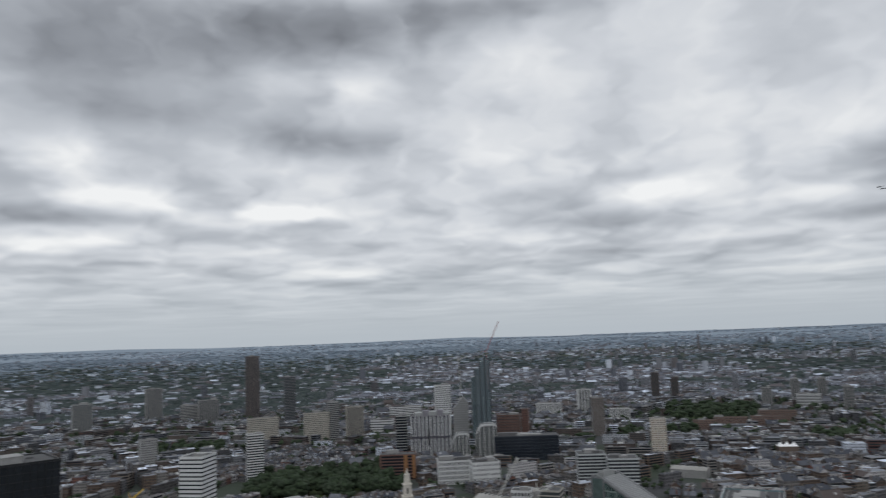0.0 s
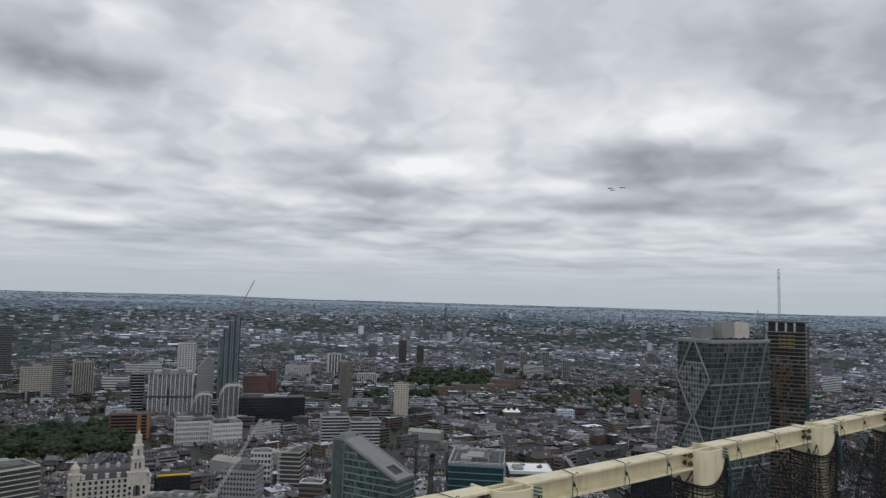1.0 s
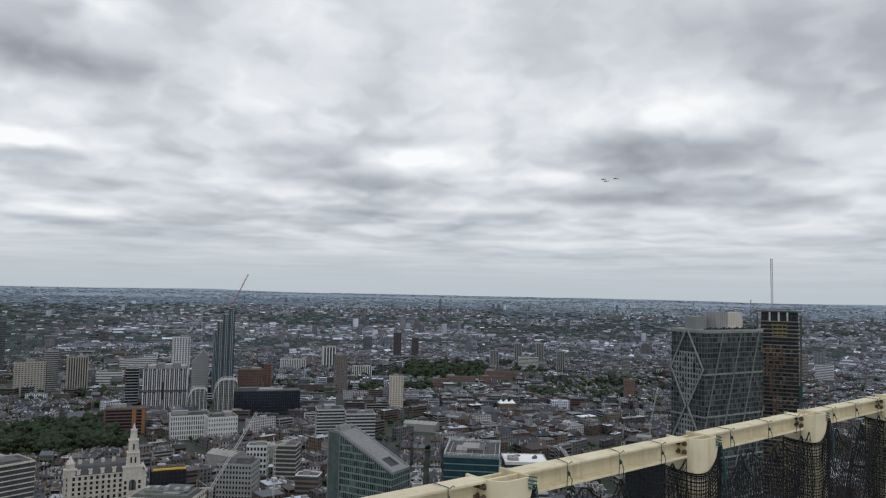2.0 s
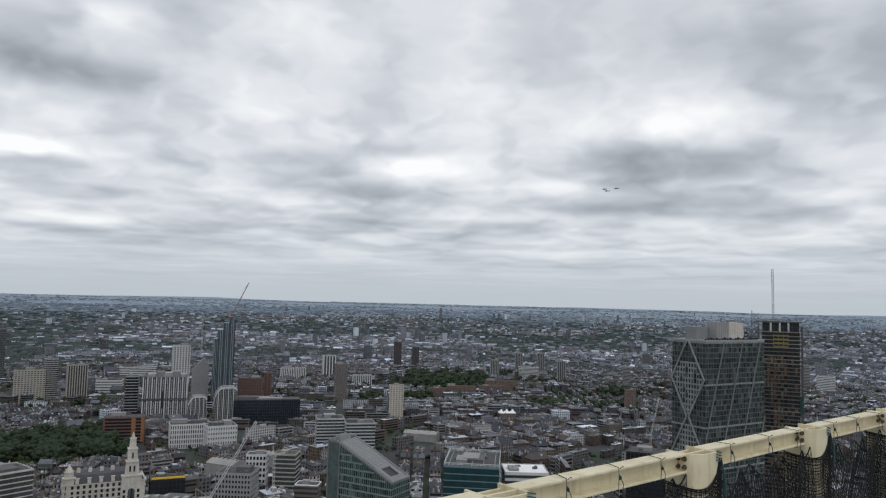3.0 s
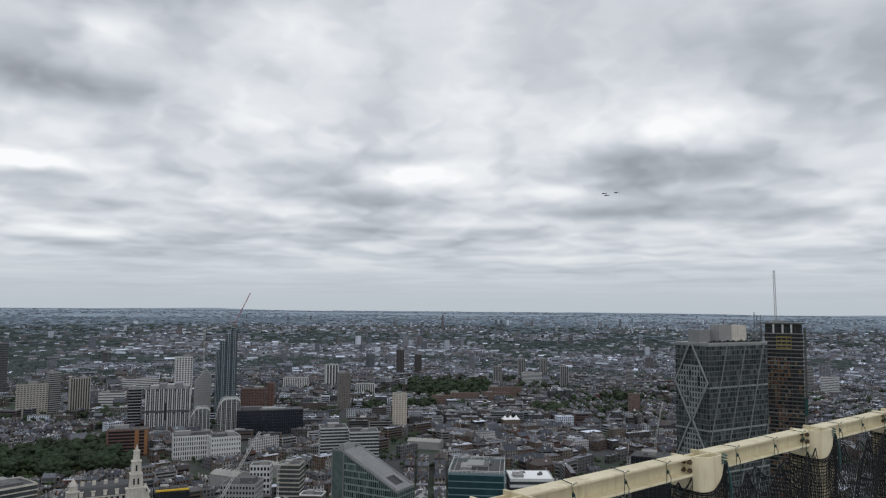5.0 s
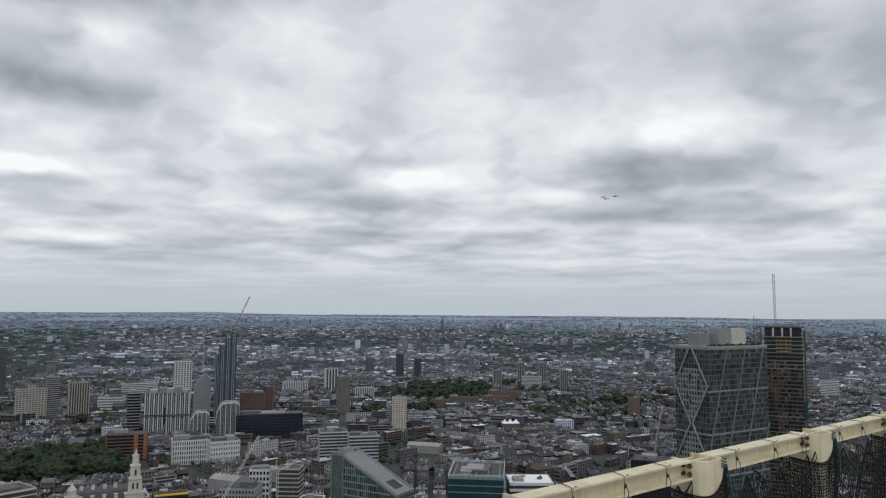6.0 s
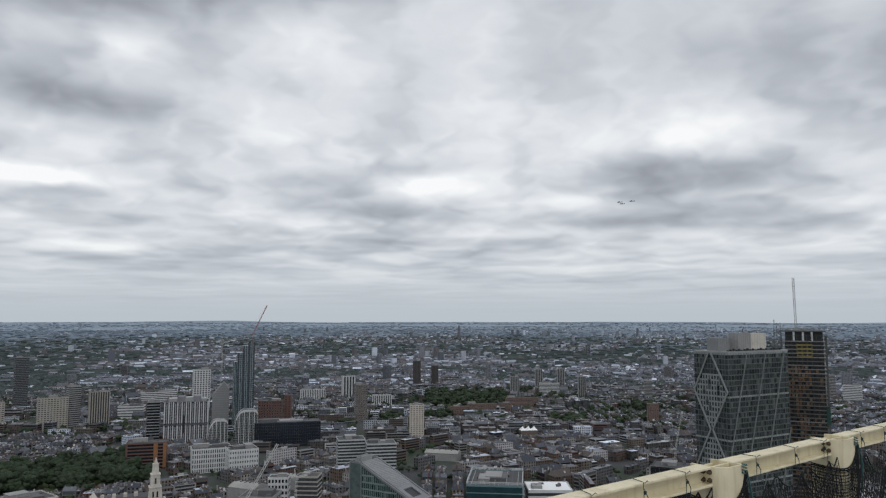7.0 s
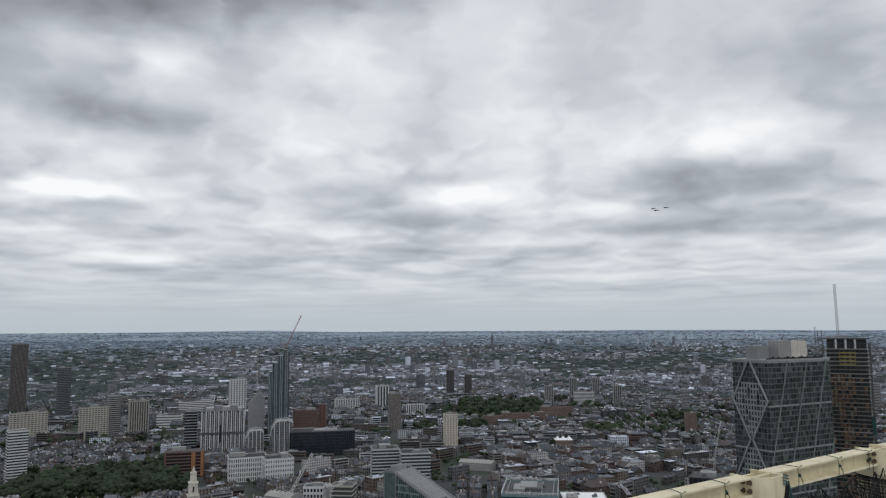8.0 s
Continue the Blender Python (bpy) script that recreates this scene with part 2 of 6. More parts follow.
def ground_mat():
    m = bpy.data.materials.new("city_ground")
    m.use_nodes = True
    n = Nodes(m.node_tree)
    p = n.add("ShaderNodeTexCoord").outputs["Object"]
    patch = n.noise(p, 0.006, 6.0, 0.6)
    fine = n.noise(p, 0.12, 5.0, 0.65)
    col = n.mix(n.ramp(patch, [(0.40, 0.0), (0.52, 1.0)]), (.070, .072, .078), (.048, .062, .046))
    col = n.mix(n.ramp(fine, [(0.55, 0.0), (0.75, 0.5)]), col, (.15, .147, .145))
    b = n.add("ShaderNodeBsdfPrincipled", {"Base Color": col, "Roughness": 0.92, "Specular IOR Level": 0.2})
    n.tree.links.new(b.outputs[0], n.add("ShaderNodeOutputMaterial").inputs[0])
    return m


M_GROUND = ground_mat()

# ---- building kit ----
class Build:
    """Collects quads and makes one mesh of them."""

    def __init__(self):
        self.v, self.f, self.m = [], [], []

    def face(self, pts, m=0):
        i = len(self.v)
        self.v.extend(pts)
        self.f.append(tuple(range(i, i + len(pts))))
        self.m.append(m)

    def prism(self, low, high, m=0, top=True, bottom=False, mtop=None):
        """Walls between two rings of as many points; the roof is a piece of its own where it has its own material."""
        i, k = len(self.v), len(low)
        self.v.extend(low)
        self.v.extend(high)
        for a in range(k):
            b = (a + 1) % k
            self.f.append((i + a, i + b, i + k + b, i + k + a))
            self.m.append(m)
        if top:
            if mtop is None or mtop == m:
                self.f.append(tuple(range(i + k, i + 2 * k)))
                self.m.append(m)
            else:
                self.face(list(high), mtop)
        if bottom:
            self.f.append(tuple(range(i + k - 1, i - 1, -1)))
            self.m.append(m)

    def box(self, x0, x1, y0, y1, z0, z1, m=0, mtop=None, to=None, bottom=False):
        ring = [(x0, y0), (x1, y0), (x1, y1), (x0, y1)]
        low, high = [(x, y, z0) for x, y in ring], [(x, y, z1) for x, y in ring]
        if to:
            low, high = [to(p) for p in low], [to(p) for p in high]
        self.prism(low, high, m, True, bottom, mtop)

    def beam(self, a, b, w, m=0):
        """A square bar from a to b."""
        a, b = Vector(a), Vector(b)
        d = (b - a).normalized()
        s = d.cross(Vector((0, 0, 1)) if abs(d.z) < 0.95 else Vector((0, 1, 0))).normalized() * w / 2
        u = d.cross(s).normalized() * w / 2
        offs = [-s - u, s - u, s + u, -s + u]
        self.prism([tuple(a + o) for o in offs], [tuple(b + o) for o in offs], m, True, True)

    def ball(self, c, rx, rz, m=0, fine=1, rng=random, rough=0.25):
        vs, fs = SPHERES[fine]
        i = len(self.v)
        for p in vs:
            k = 1 + rng.uniform(-rough, rough)
            self.v.append((c[0] + p[0] * rx * k, c[1] + p[1] * rx * k, c[2] + p[2] * rz * k))
        for t in fs:
            self.f.append((i + t[0], i + t[1], i + t[2]))
            self.m.append(m)

    def mesh(self, name, mats):
        me = bpy.data.meshes.new(name)
        me.from_pydata([tuple(p) for p in self.v], [], self.f)
        for m in mats:
            me.materials.append(m)
        if len(mats) > 1:
            me.polygons.foreach_set("material_index", self.m)
        me.update()
        return me


def sphere_parts(sub):
    bm = bmesh.new()
    bmesh.ops.create_icosphere(bm, subdivisions=sub, radius=1)
    vs, fs = [tuple(v.co) for v in bm.verts], [tuple(v.index for v in f.verts) for f in bm.faces]
    bm.free()
    return vs, fs


SPHERES = {0: sphere_parts(1), 1: sphere_parts(2)}


def part(name, made, mats, parent=None, label="", at=None):
    """One mesh object, under a thing or a part; made is a Build or a mesh."""
    mats = mats if isinstance(mats, (list, tuple)) else [mats]
    ob = new(name, made.mesh(name, mats) if isinstance(made, Build) else made)
    if parent is not None:
        ob.parent = parent
    if at is not None:
        ob.matrix_basis = at
    if label:
        tagged(ob, label)
    return ob


def polar(az, dist, z=0.0):
    a = radians(az)
    return Vector((math.sin(a) * dist, math.cos(a) * dist, z))


def squash(far):
    """Plan distance: beyond 2 km, things are drawn in to fit the camera's view."""
    x = (far - 2000) / 2850
    return far if far < 2000 else 2000 + 2850 * x / (1 + x)


def land(far, az):
    """Height of the land at a far distance and bearing, raised to fit the camera's view."""
    r = squash(far)
    z = EYE - r * EYE / far
    if far > 2500:
        t = min(1, (far - 2500) / 9000)
        hills = noise.noise(Vector((az * 0.09, far / 5200, 3.1))) * 22 + noise.noise(Vector((az * 0.35, far / 2600, 9.7))) * 7
        z += t * hills * 0.55 * r / 4800
        # wooded heights
        z += max(0, 1 - ((az + 46) / 12) ** 2) * 14 * t
    return max(z, 0.0) if far <= 2500 else z


FAR_RINGS = [4, 60, 200, 400, 600, 800, 1000, 1200, 1400, 1600, 1800, 2000, 2250, 2500, 2800, 3200, 3700, 4300, 5000, 6000, 7300, 9000, 11500, 15000, 20000, 30000]


def build_ground():
    b = Build()
    steps = 180
    for far in FAR_RINGS:
        for k in range(steps):
            az = -180 + 360 * k / steps
            b.v.append(tuple(polar(az, squash(far), land(far, az))))
    for i in range(len(FAR_RINGS) - 1):
        for k in range(steps):
            a, c = i * steps + k, i * steps + (k + 1) % steps
            b.f.append((a, c, c + steps, a + steps))
            # the outer rings take the two haze-tinted colours
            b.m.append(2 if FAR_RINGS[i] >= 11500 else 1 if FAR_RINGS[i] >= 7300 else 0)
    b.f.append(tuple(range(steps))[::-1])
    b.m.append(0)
    g = part("ground", b, [M_GROUND, M_HAZE_HILL, M_HAZE_RIDGE])
    tagged(g, "dark city ground of asphalt, yards and green, its far low hills raised to fit the view", "ground", kind="structure")


build_ground()

# places kept free of filling: bearing, distance, radius
FREE = [(-24.5, 1000, 80), (-21.3, 985, 48), (-27.5, 1005, 80), (-30.0, 1015, 56), (-19.5, 955, 22), (-34.6, 1395, 52), (-37.0, 1405, 40), (3.8, 1640, 80), (6.2, 1640, 60), (1.6, 1620, 58), (4.6, 1770, 70), (6.6, 1750, 50), (1.8, 1400, 38), (11.7, 1345, 46),
        (17.2, 1590, 52), (-1.8, 1375, 30), (8.85, 1205, 20)] + [(16.5 - k * .0722, 980 + k * 15, 1) for k in range(19)]


def free_of(x, y, r):
    for az, d, rr in FREE:
        p = polar(az, d)
        if (p.x - x) ** 2 + (p.y - y) ** 2 < (rr + r) ** 2:
            return False
    return True


DISTRICTS = []


def districts():
    rng = random.Random(5)
    for k in range(46):
        p = polar(rng.uniform(-56, 44), rng.uniform(450, 2100))
        DISTRICTS.append((p.x, p.y, rng.uniform(0, 90), rng.choice(("terrace", "terrace", "works", "works", "offices", "estate", "estate"))))


def district_at(x, y):
    return min(range(len(DISTRICTS)), key=lambda i: (DISTRICTS[i][0] - x) ** 2 + (DISTRICTS[i][1] - y) ** 2)


def house_build(b, to, w, d, h, rng, storey=3.3, roof="flat", windows=True, clutter=True):
    """One house in b. Slots: 0 wall, 1 flat roof, 2 panes, 3 slate, 4 plant boxes."""
    if roof == "flat":
        b.box(-w / 2, w / 2, -d / 2, d / 2, 0, h, 0, None, to)
        t = 0.5
        b.face([to(p) for p in ((-w / 2 + t, -d / 2 + t, h + .05), (w / 2 - t, -d / 2 + t, h + .05), (w / 2 - t, d / 2 - t, h + .05), (-w / 2 + t, d / 2 - t, h + .05))], 1)
        if clutter:
            for k in range(rng.choice((1, 2, 3, 5, 6))):
                cw, cd, ch = rng.uniform(1.0, max(1.6, w * .28)), rng.uniform(1.0, max(1.6, d * .28)), rng.uniform(.7, 2.8)
                x, y = rng.uniform(-.5, .5) * (w - cw - 2), rng.uniform(-.5, .5) * (d - cd - 2)
                b.box(x - cw / 2, x + cw / 2, y - cd / 2, y + cd / 2, h, h + ch, 4, None, to)
    else:
        b.box(-w / 2, w / 2, -d / 2, d / 2, 0, h, 0, None, to)
        rise = min(w, d) * rng.uniform(.28, .42)
        if w >= d:
            e = w / 2 + .2
            lo = [(-e, -d / 2 - .3, h), (e, -d / 2 - .3, h), (e, d / 2 + .3, h), (-e, d / 2 + .3, h)]
            hi = [(-e, 0, h + rise), (e, 0, h + rise)]
            b.face([to(p) for p in (lo[0], lo[1], hi[1], hi[0])], 3)
            b.face([to(p) for p in (lo[2], lo[3], hi[0], hi[1])], 3)
            b.face([to(p) for p in ((-w / 2, -d / 2, h), (-w / 2, 0, h + rise - .2), (-w / 2, d / 2, h))], 0)
            b.face([to(p) for p in ((w / 2, -d / 2, h), (w / 2, d / 2, h), (w / 2, 0, h + rise - .2))], 0)
        else:
            e = d / 2 + .2
            lo = [(-w / 2 - .3, -e, h), (w / 2 + .3, -e, h), (w / 2 + .3, e, h), (-w / 2 - .3, e, h)]
            hi = [(0, -e, h + rise), (0, e, h + rise)]
            b.face([to(p) for p in (lo[1], lo[2], hi[1], hi[0])], 3)
            b.face([to(p) for p in (lo[3], lo[0], hi[0], hi[1])], 3)
            b.face([to(p) for p in ((-w / 2, -d / 2, h), (w / 2, -d / 2, h), (0, -d / 2, h + rise - .2))], 0)
            b.face([to(p) for p in ((-w / 2, d / 2, h), (0, d / 2, h + rise - .2), (w / 2, d / 2, h))], 0)
        if clutter:
            for x in (-w / 2 + .6, w / 2 - .6):
                y = rng.uniform(-.2, .2) * d
                b.box(x - .45, x + .45, y - .8, y + .8, h, h + rise + rng.uniform(.8, 1.8), 0, None, to)
            x, y = rng.uniform(-.3, .3) * w, -d * .25
            b.box(x - .9, x + .9, y - .9, y + .9, h, h + rise * .5 + 1.4, 4, None, to)
    if windows:
        n = max(1, int(h / storey))
        wide = rng.random() < .3
        for s in range(n):
            z0, z1 = s * h / n + .9, s * h / n + h / n - .5
            for sx, length, half in (((1, 0), w, d / 2), ((0, 1), d, w / 2)):
                k = 1 if wide else max(1, int(length / 3.2))
                cell = length / k
                ww = cell * (.9 if wide else .46)
                for side in (-1, 1):
                    for j in range(k):
                        c = -length / 2 + (j + .5) * cell
                        o = side * (half + .06)
                        if sx[0]:
                            pts = [(c - ww / 2, o, z0), (c + ww / 2, o, z0), (c + ww / 2, o, z1), (c - ww / 2, o, z1)]
                        else:
                            pts = [(o, c - ww / 2, z0), (o, c + ww / 2, z0), (o, c + ww / 2, z1), (o, c - ww / 2, z1)]
                        b.face([to(p) for p in pts], 2)


def placed(x, y, yaw, z=0.0, k=1.0):
    c, s = math.cos(yaw) * k, math.sin(yaw) * k
    return lambda p: (x + p[0] * c - p[1] * s, y + p[0] * s + p[1] * c, z + p[2] * k)


CITY_MATS = [M_WALL, M_ROOF, M_PANE, M_SLATE, M_PALE]


def single_house(x, y, yaw, w, d, h, rng, roof):
    """A house that stands as a thing of its own: walls, roof, and its windows storey by storey."""
    b = Build()
    flat = lambda p: p
    house_build(b, flat, w, d, h, rng, roof=roof, windows=False)
    me_parts = {0: Build(), 1: Build(), 3: Build(), 4: Build()}
    for f, m in zip(b.f, b.m):
        me_parts[m].face([b.v[i] for i in f], m)
    kind = "office_building" if h > 17 else "city_house"
    roofed = {"flat": "a flat roof", "pitched": "a pitched slate roof"}[roof]
    thing = tagged(new(kind), f"{'mid-rise office building' if h > 17 else 'low city house'} with {roofed} in a dense street", "building")
    thing.matrix_basis = Matrix.Translation((x, y, 0)) @ Matrix.Rotation(yaw, 4, "Z")
    tint = rng.choice(SINGLE_WALLS)
    for slot, name, mat in ((0, "wall", tint), (1, "roof", M_ROOF), (3, "roof", M_SLATE), (4, "plant_box", M_PALE)):
        if me_parts[slot].f:
            me_parts[slot].m = [0] * len(me_parts[slot].f)
            part(name, me_parts[slot], mat, thing)
    n = max(1, int(h / 3.4))
    style = rng.random()
    wb = Build()
    for s in range(n):
        z0, z1 = s * h / n + .9, s * h / n + h / n - .45
        for axis, length, half in ((0, w, d / 2), (1, d, w / 2)):
            k = 1 if style < .35 else max(1, int(length / 3.0))
            cell = length / k
            ww = cell * (.92 if k == 1 else .5)
            for side in (-1, 1):
                for j in range(k):
                    c, o = -length / 2 + (j + .5) * cell, side * half
                    if axis == 0:
                        wb.box(c - ww / 2, c + ww / 2, o - .08, o + .08, z0, z1)
                    else:
                        wb.box(o - .08, o + .08, c - ww / 2, c + ww / 2, z0, z1)
    tagged(part("window_panes", wb, M_PANE, thing), kind="stuff")


SINGLE_WALLS = [M_BROWN, M_CONC, M_STONE, M_BROWN, M_CREAM, M_WHITE, M_RED, M_CONC, M_BROWN, M_PURPLE]


def near_city():
    districts()
    rng = random.Random(11)
    stuff = {}
    singles = 0
    for di, (cx, cy, turn, kind) in enumerate(DISTRICTS):
        bw, bd = {"terrace": (60, 29), "works": (56, 40), "offices": (54, 44), "estate": (70, 40)}[kind]
        street = 5.5 if kind != "estate" else 13
        c, s = math.cos(radians(turn)), math.sin(radians(turn))
        for i in range(-13, 14):
            for j in range(-17, 18):
                lx, ly = i * (bw + street), j * (bd + street)
                x, y = cx + lx * c - ly * s, cy + lx * s + ly * c
                r, az = math.hypot(x, y), math.degrees(math.atan2(x, y))
                if not (500 < r < 2080 and -54 < az < 42) or district_at(x, y) != di:
                    continue
                here = kind if rng.random() < .75 else rng.choice(("terrace", "works", "offices", "estate"))
                base = {"terrace": 8.5, "works": 11.5, "offices": 16, "estate": 13}[here] * rng.uniform(.8, 1.25) * (1.0 if r > 900 else 1.1) * (.72 if (-30 < az < -18 and 780 < r < 935) or (0 < az < 18 and 1300 < r < 1560) else 1)
                rows = 2 if here != "estate" else 1
                for row in range(rows):
                    depth = bd * (.47 if rows == 2 else .26) * rng.uniform(.85, 1)
                    oy = (row - .5) * (bd - depth) if rows == 2 else rng.uniform(-.2, .2) * bd
                    px = -bw / 2
                    while px < bw / 2 - 5:
                        w = {"terrace": rng.uniform(5, 14), "works": rng.uniform(8, 28), "offices": rng.uniform(12, 30), "estate": rng.uniform(20, 50)}[here]
                        w = min(w, bw / 2 - px)
                        if w < 5:
                            break
                        h = max(6, base * rng.uniform(.72, 1.3))
                        dd = depth * rng.uniform(.75, 1.0)
                        qx, qy = px + w / 2, oy
                        X, Y = x + qx * c - qy * s, y + qx * s + qy * c
                        px += w + (0.15 if rng.random() < .7 else rng.uniform(1, 6))
                        if not free_of(X, Y, max(w, dd) * .5) or rng.random() < .05:
                            continue
                        R = math.hypot(X, Y)
                        roof = "pitched" if (here in ("terrace", "works") and rng.random() < .5 and dd < 22) else "flat"
                        yaw = radians(turn) + rng.uniform(-.02, .02)
                        if R < 860 and singles < 230 and -30 < az < 20 and R > 560:
                            single_house(X, Y, yaw, w, dd, h, rng, roof)
                            singles += 1
                        else:
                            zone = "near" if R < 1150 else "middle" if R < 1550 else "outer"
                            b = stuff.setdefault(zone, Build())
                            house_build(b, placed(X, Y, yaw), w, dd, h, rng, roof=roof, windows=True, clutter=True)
                # a few street and yard trees
                many = (0, 0, 1, 2, 4) if r < 1250 else (0, 2, 4, 7, 10) if az > -31 else (3, 6, 9, 12)
                for k in range(rng.choice(many if here != "estate" else (3, 5, 8, 11))):
                    qx, qy = rng.uniform(-.5, .5) * bw, rng.choice((-.5, .5, .0)) * (bd + street * .8)
                    X, Y = x + qx * c - qy * s, y + qx * s + qy * c
                    if free_of(X, Y, 3):
                        t = stuff.setdefault("trees", Build())
                        s2 = rng.uniform(2.5, 5.2) if r < 1250 else rng.uniform(3.5, 7)
                        t.beam((X, Y, 0), (X, Y, s2 * 1.2), .5)
                        for q in range(3):
                            t.ball((X + rng.uniform(-.6, .6) * s2, Y + rng.uniform(-.6, .6) * s2, s2 * rng.uniform(1.1, 1.9)), s2 * rng.uniform(.5, .85), s2 * rng.uniform(.4, .7), 0, 1 if r < 850 else 0, rng, .35)
    for zone, b in stuff.items():
        if zone == "trees":
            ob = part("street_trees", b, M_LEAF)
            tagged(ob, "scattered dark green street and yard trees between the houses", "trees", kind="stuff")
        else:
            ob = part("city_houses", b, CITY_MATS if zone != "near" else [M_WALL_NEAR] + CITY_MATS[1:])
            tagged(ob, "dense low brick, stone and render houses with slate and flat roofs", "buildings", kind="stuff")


def belt(b, p, az, half, s, rng):
    """A belt of wood, long across the view and no deeper than high."""
    a = radians(az + rng.uniform(-12, 12))
    tx, ty, rx, ry = math.cos(a), -math.sin(a), math.sin(a), math.cos(a)
    vs, fs = SPHERES[0]
    i = len(b.v)
    for q in vs:
        k = 1 + rng.uniform(-.25, .25)
        b.v.append((p.x + (q[0] * half * tx + q[1] * s * rx) * k, p.y + (q[0] * half * ty + q[1] * s * ry) * k, p.z + (q[2] + .35) * s * k))
    for t in fs:
        b.f.append((i + t[0], i + t[1], i + t[2]))
        b.m.append(0)


def far_city():
    rng = random.Random(23)
    houses, woods, rim, ridge = Build(), Build(), Build(), Build()
    for k in range(21000):
        el = rng.uniform(0.62, 5.65)
        az = rng.uniform(-52, 40)
        far = EYE / math.tan(radians(el))
        wood = noise.noise(Vector((az * .09, el * 1.5, 1.7))) + .5 * noise.noise(Vector((az * .3, el * 5, 5.5))) + min(.3, max(0, (-8 - az) * .014)) - min(.2, max(0, (az - 6) * .012))
        p = polar(az, squash(far), land(far, az))
        k2 = squash(far) / far
        yaw = rng.choice((0.3, 1.1, 0.7, 2.2)) + rng.uniform(-.1, .1) + az * .02
        if wood < -.05 or rng.random() < .17:
            tall = rng.random() < .008
            w, d = (rng.uniform(14, 24), rng.uniform(12, 18)) if tall else (rng.uniform(10, 46), rng.uniform(8, 15))
            h = rng.uniform(28, 62) if tall else rng.uniform(7, 15)
            house_build(houses, placed(p.x, p.y, yaw, p.z - 1, k2), w, d, h, rng, roof="flat" if tall or rng.random() < .45 else "pitched", windows=far < 2700, clutter=far < 2700)
        if wood > -.16 or rng.random() < .5:
            for q in range(3 if wood > -.03 else 1):
                s = rng.uniform(5, 9) * k2
                o = Vector((rng.uniform(-18, 18), rng.uniform(-18, 18), 0)) * k2
                if far < 2600:
                    for c in range(3):
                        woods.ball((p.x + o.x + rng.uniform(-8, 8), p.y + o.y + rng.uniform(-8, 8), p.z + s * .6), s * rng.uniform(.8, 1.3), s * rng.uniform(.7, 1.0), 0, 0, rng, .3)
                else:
                    # farther belts pass at random to the bluer haze-coloured mesh
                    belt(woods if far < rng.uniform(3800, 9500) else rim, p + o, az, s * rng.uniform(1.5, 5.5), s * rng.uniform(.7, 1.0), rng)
    # pale towers on the skyline
    for az, el, w, h in ((3.4, 1.35, 16, 95), (7.6, 1.45, 22, 60), (8.0, 1.45, 20, 62), (8.5, 1.42, 22, 58), (10.0, 1.5, 24, 60), (10.4, 1.48, 20, 56), (1.8, 1.7, 18, 55), (.9, 1.7, 18, 50),
                         (-.4, 1.6, 20, 52), (14.5, 1.4, 20, 66), (15.6, 1.5, 26, 60), (17.1, 1.4, 18, 80), (-8.6, 1.2, 26, 48), (-6.9, 1.1, 24, 52), (-19.5, 1.5, 40, 30), (-21, 1.2, 36, 30),
                         (5.0, 1.8, 18, 48), (12.3, 1.9, 18, 50), (-2.6, 2.4, 18, 50), (9.3, 2.6, 18, 52), (13.4, 3.0, 18, 56), (18.6, 2.8, 18, 50), (31.5, 2.4, 18, 50), (33, 1.6, 24, 50)):
        far = EYE / math.tan(radians(el))
        p = polar(az, squash(far), land(far, az))
        house_build(houses, placed(p.x, p.y, .4 - radians(az), p.z - 1, squash(far) / far), w, 16, h, rng, roof="flat", windows=far < 6000, clutter=True)
    # the wooded rim of the hills
    for k in range(11000):
        far = 6500 * math.exp(1.38 * rng.random() ** .6)
        az = rng.uniform(-54, 42)
        p = polar(az, squash(far), land(far, az))
        s = rng.uniform(.5, 1.5)
        # beyond 11.5 km the belts get the paler haze colour
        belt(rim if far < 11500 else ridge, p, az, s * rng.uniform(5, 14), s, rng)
        if rng.random() < .3:
            hw, hh = rng.uniform(2, 9), rng.uniform(.8, 2.2)
            houses.box(-hw, hw, -3, 3, -1, hh, 0, 1, placed(p.x + rng.uniform(-30, 30), p.y + rng.uniform(-30, 30), -radians(az), p.z))
    tagged(part("ridge_woods", ridge, M_HAZE_RIDGE), "wooded ridge on the horizon, painted pale blue-grey as if in haze", "hills", kind="stuff")
    tagged(part("hill_woods", rim, M_HAZE_HILL), "wooded hills along the horizon, painted blue-grey as if in haze", "hills", kind="stuff")
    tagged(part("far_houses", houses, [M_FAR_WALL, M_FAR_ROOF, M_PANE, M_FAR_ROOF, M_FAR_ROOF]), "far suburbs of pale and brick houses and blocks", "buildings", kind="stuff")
    tagged(part("far_woods", woods, M_LEAF_HAZE), "far dark green woods, parks and garden trees with haze blue painted in", "trees", kind="stuff")

# ---- the buildings that can be told apart ----
def stand(name, label, az, dist, turn=0.0, free=0.0, z=0.0, category="building"):
    """An Empty at the middle of a building's front; its x runs along the front, its y away from the camera."""
    e = tagged(new(name), label, category)
    e.matrix_basis = Matrix.Translation(polar(az, dist, z)) @ Matrix.Rotation(radians(turn - az), 4, "Z")
    if free:
        c = e.matrix_basis @ Vector((0, free * .6, 0))
        FREE.append((math.degrees(math.atan2(c.x, c.y)), math.hypot(c.x, c.y), free))
    return e


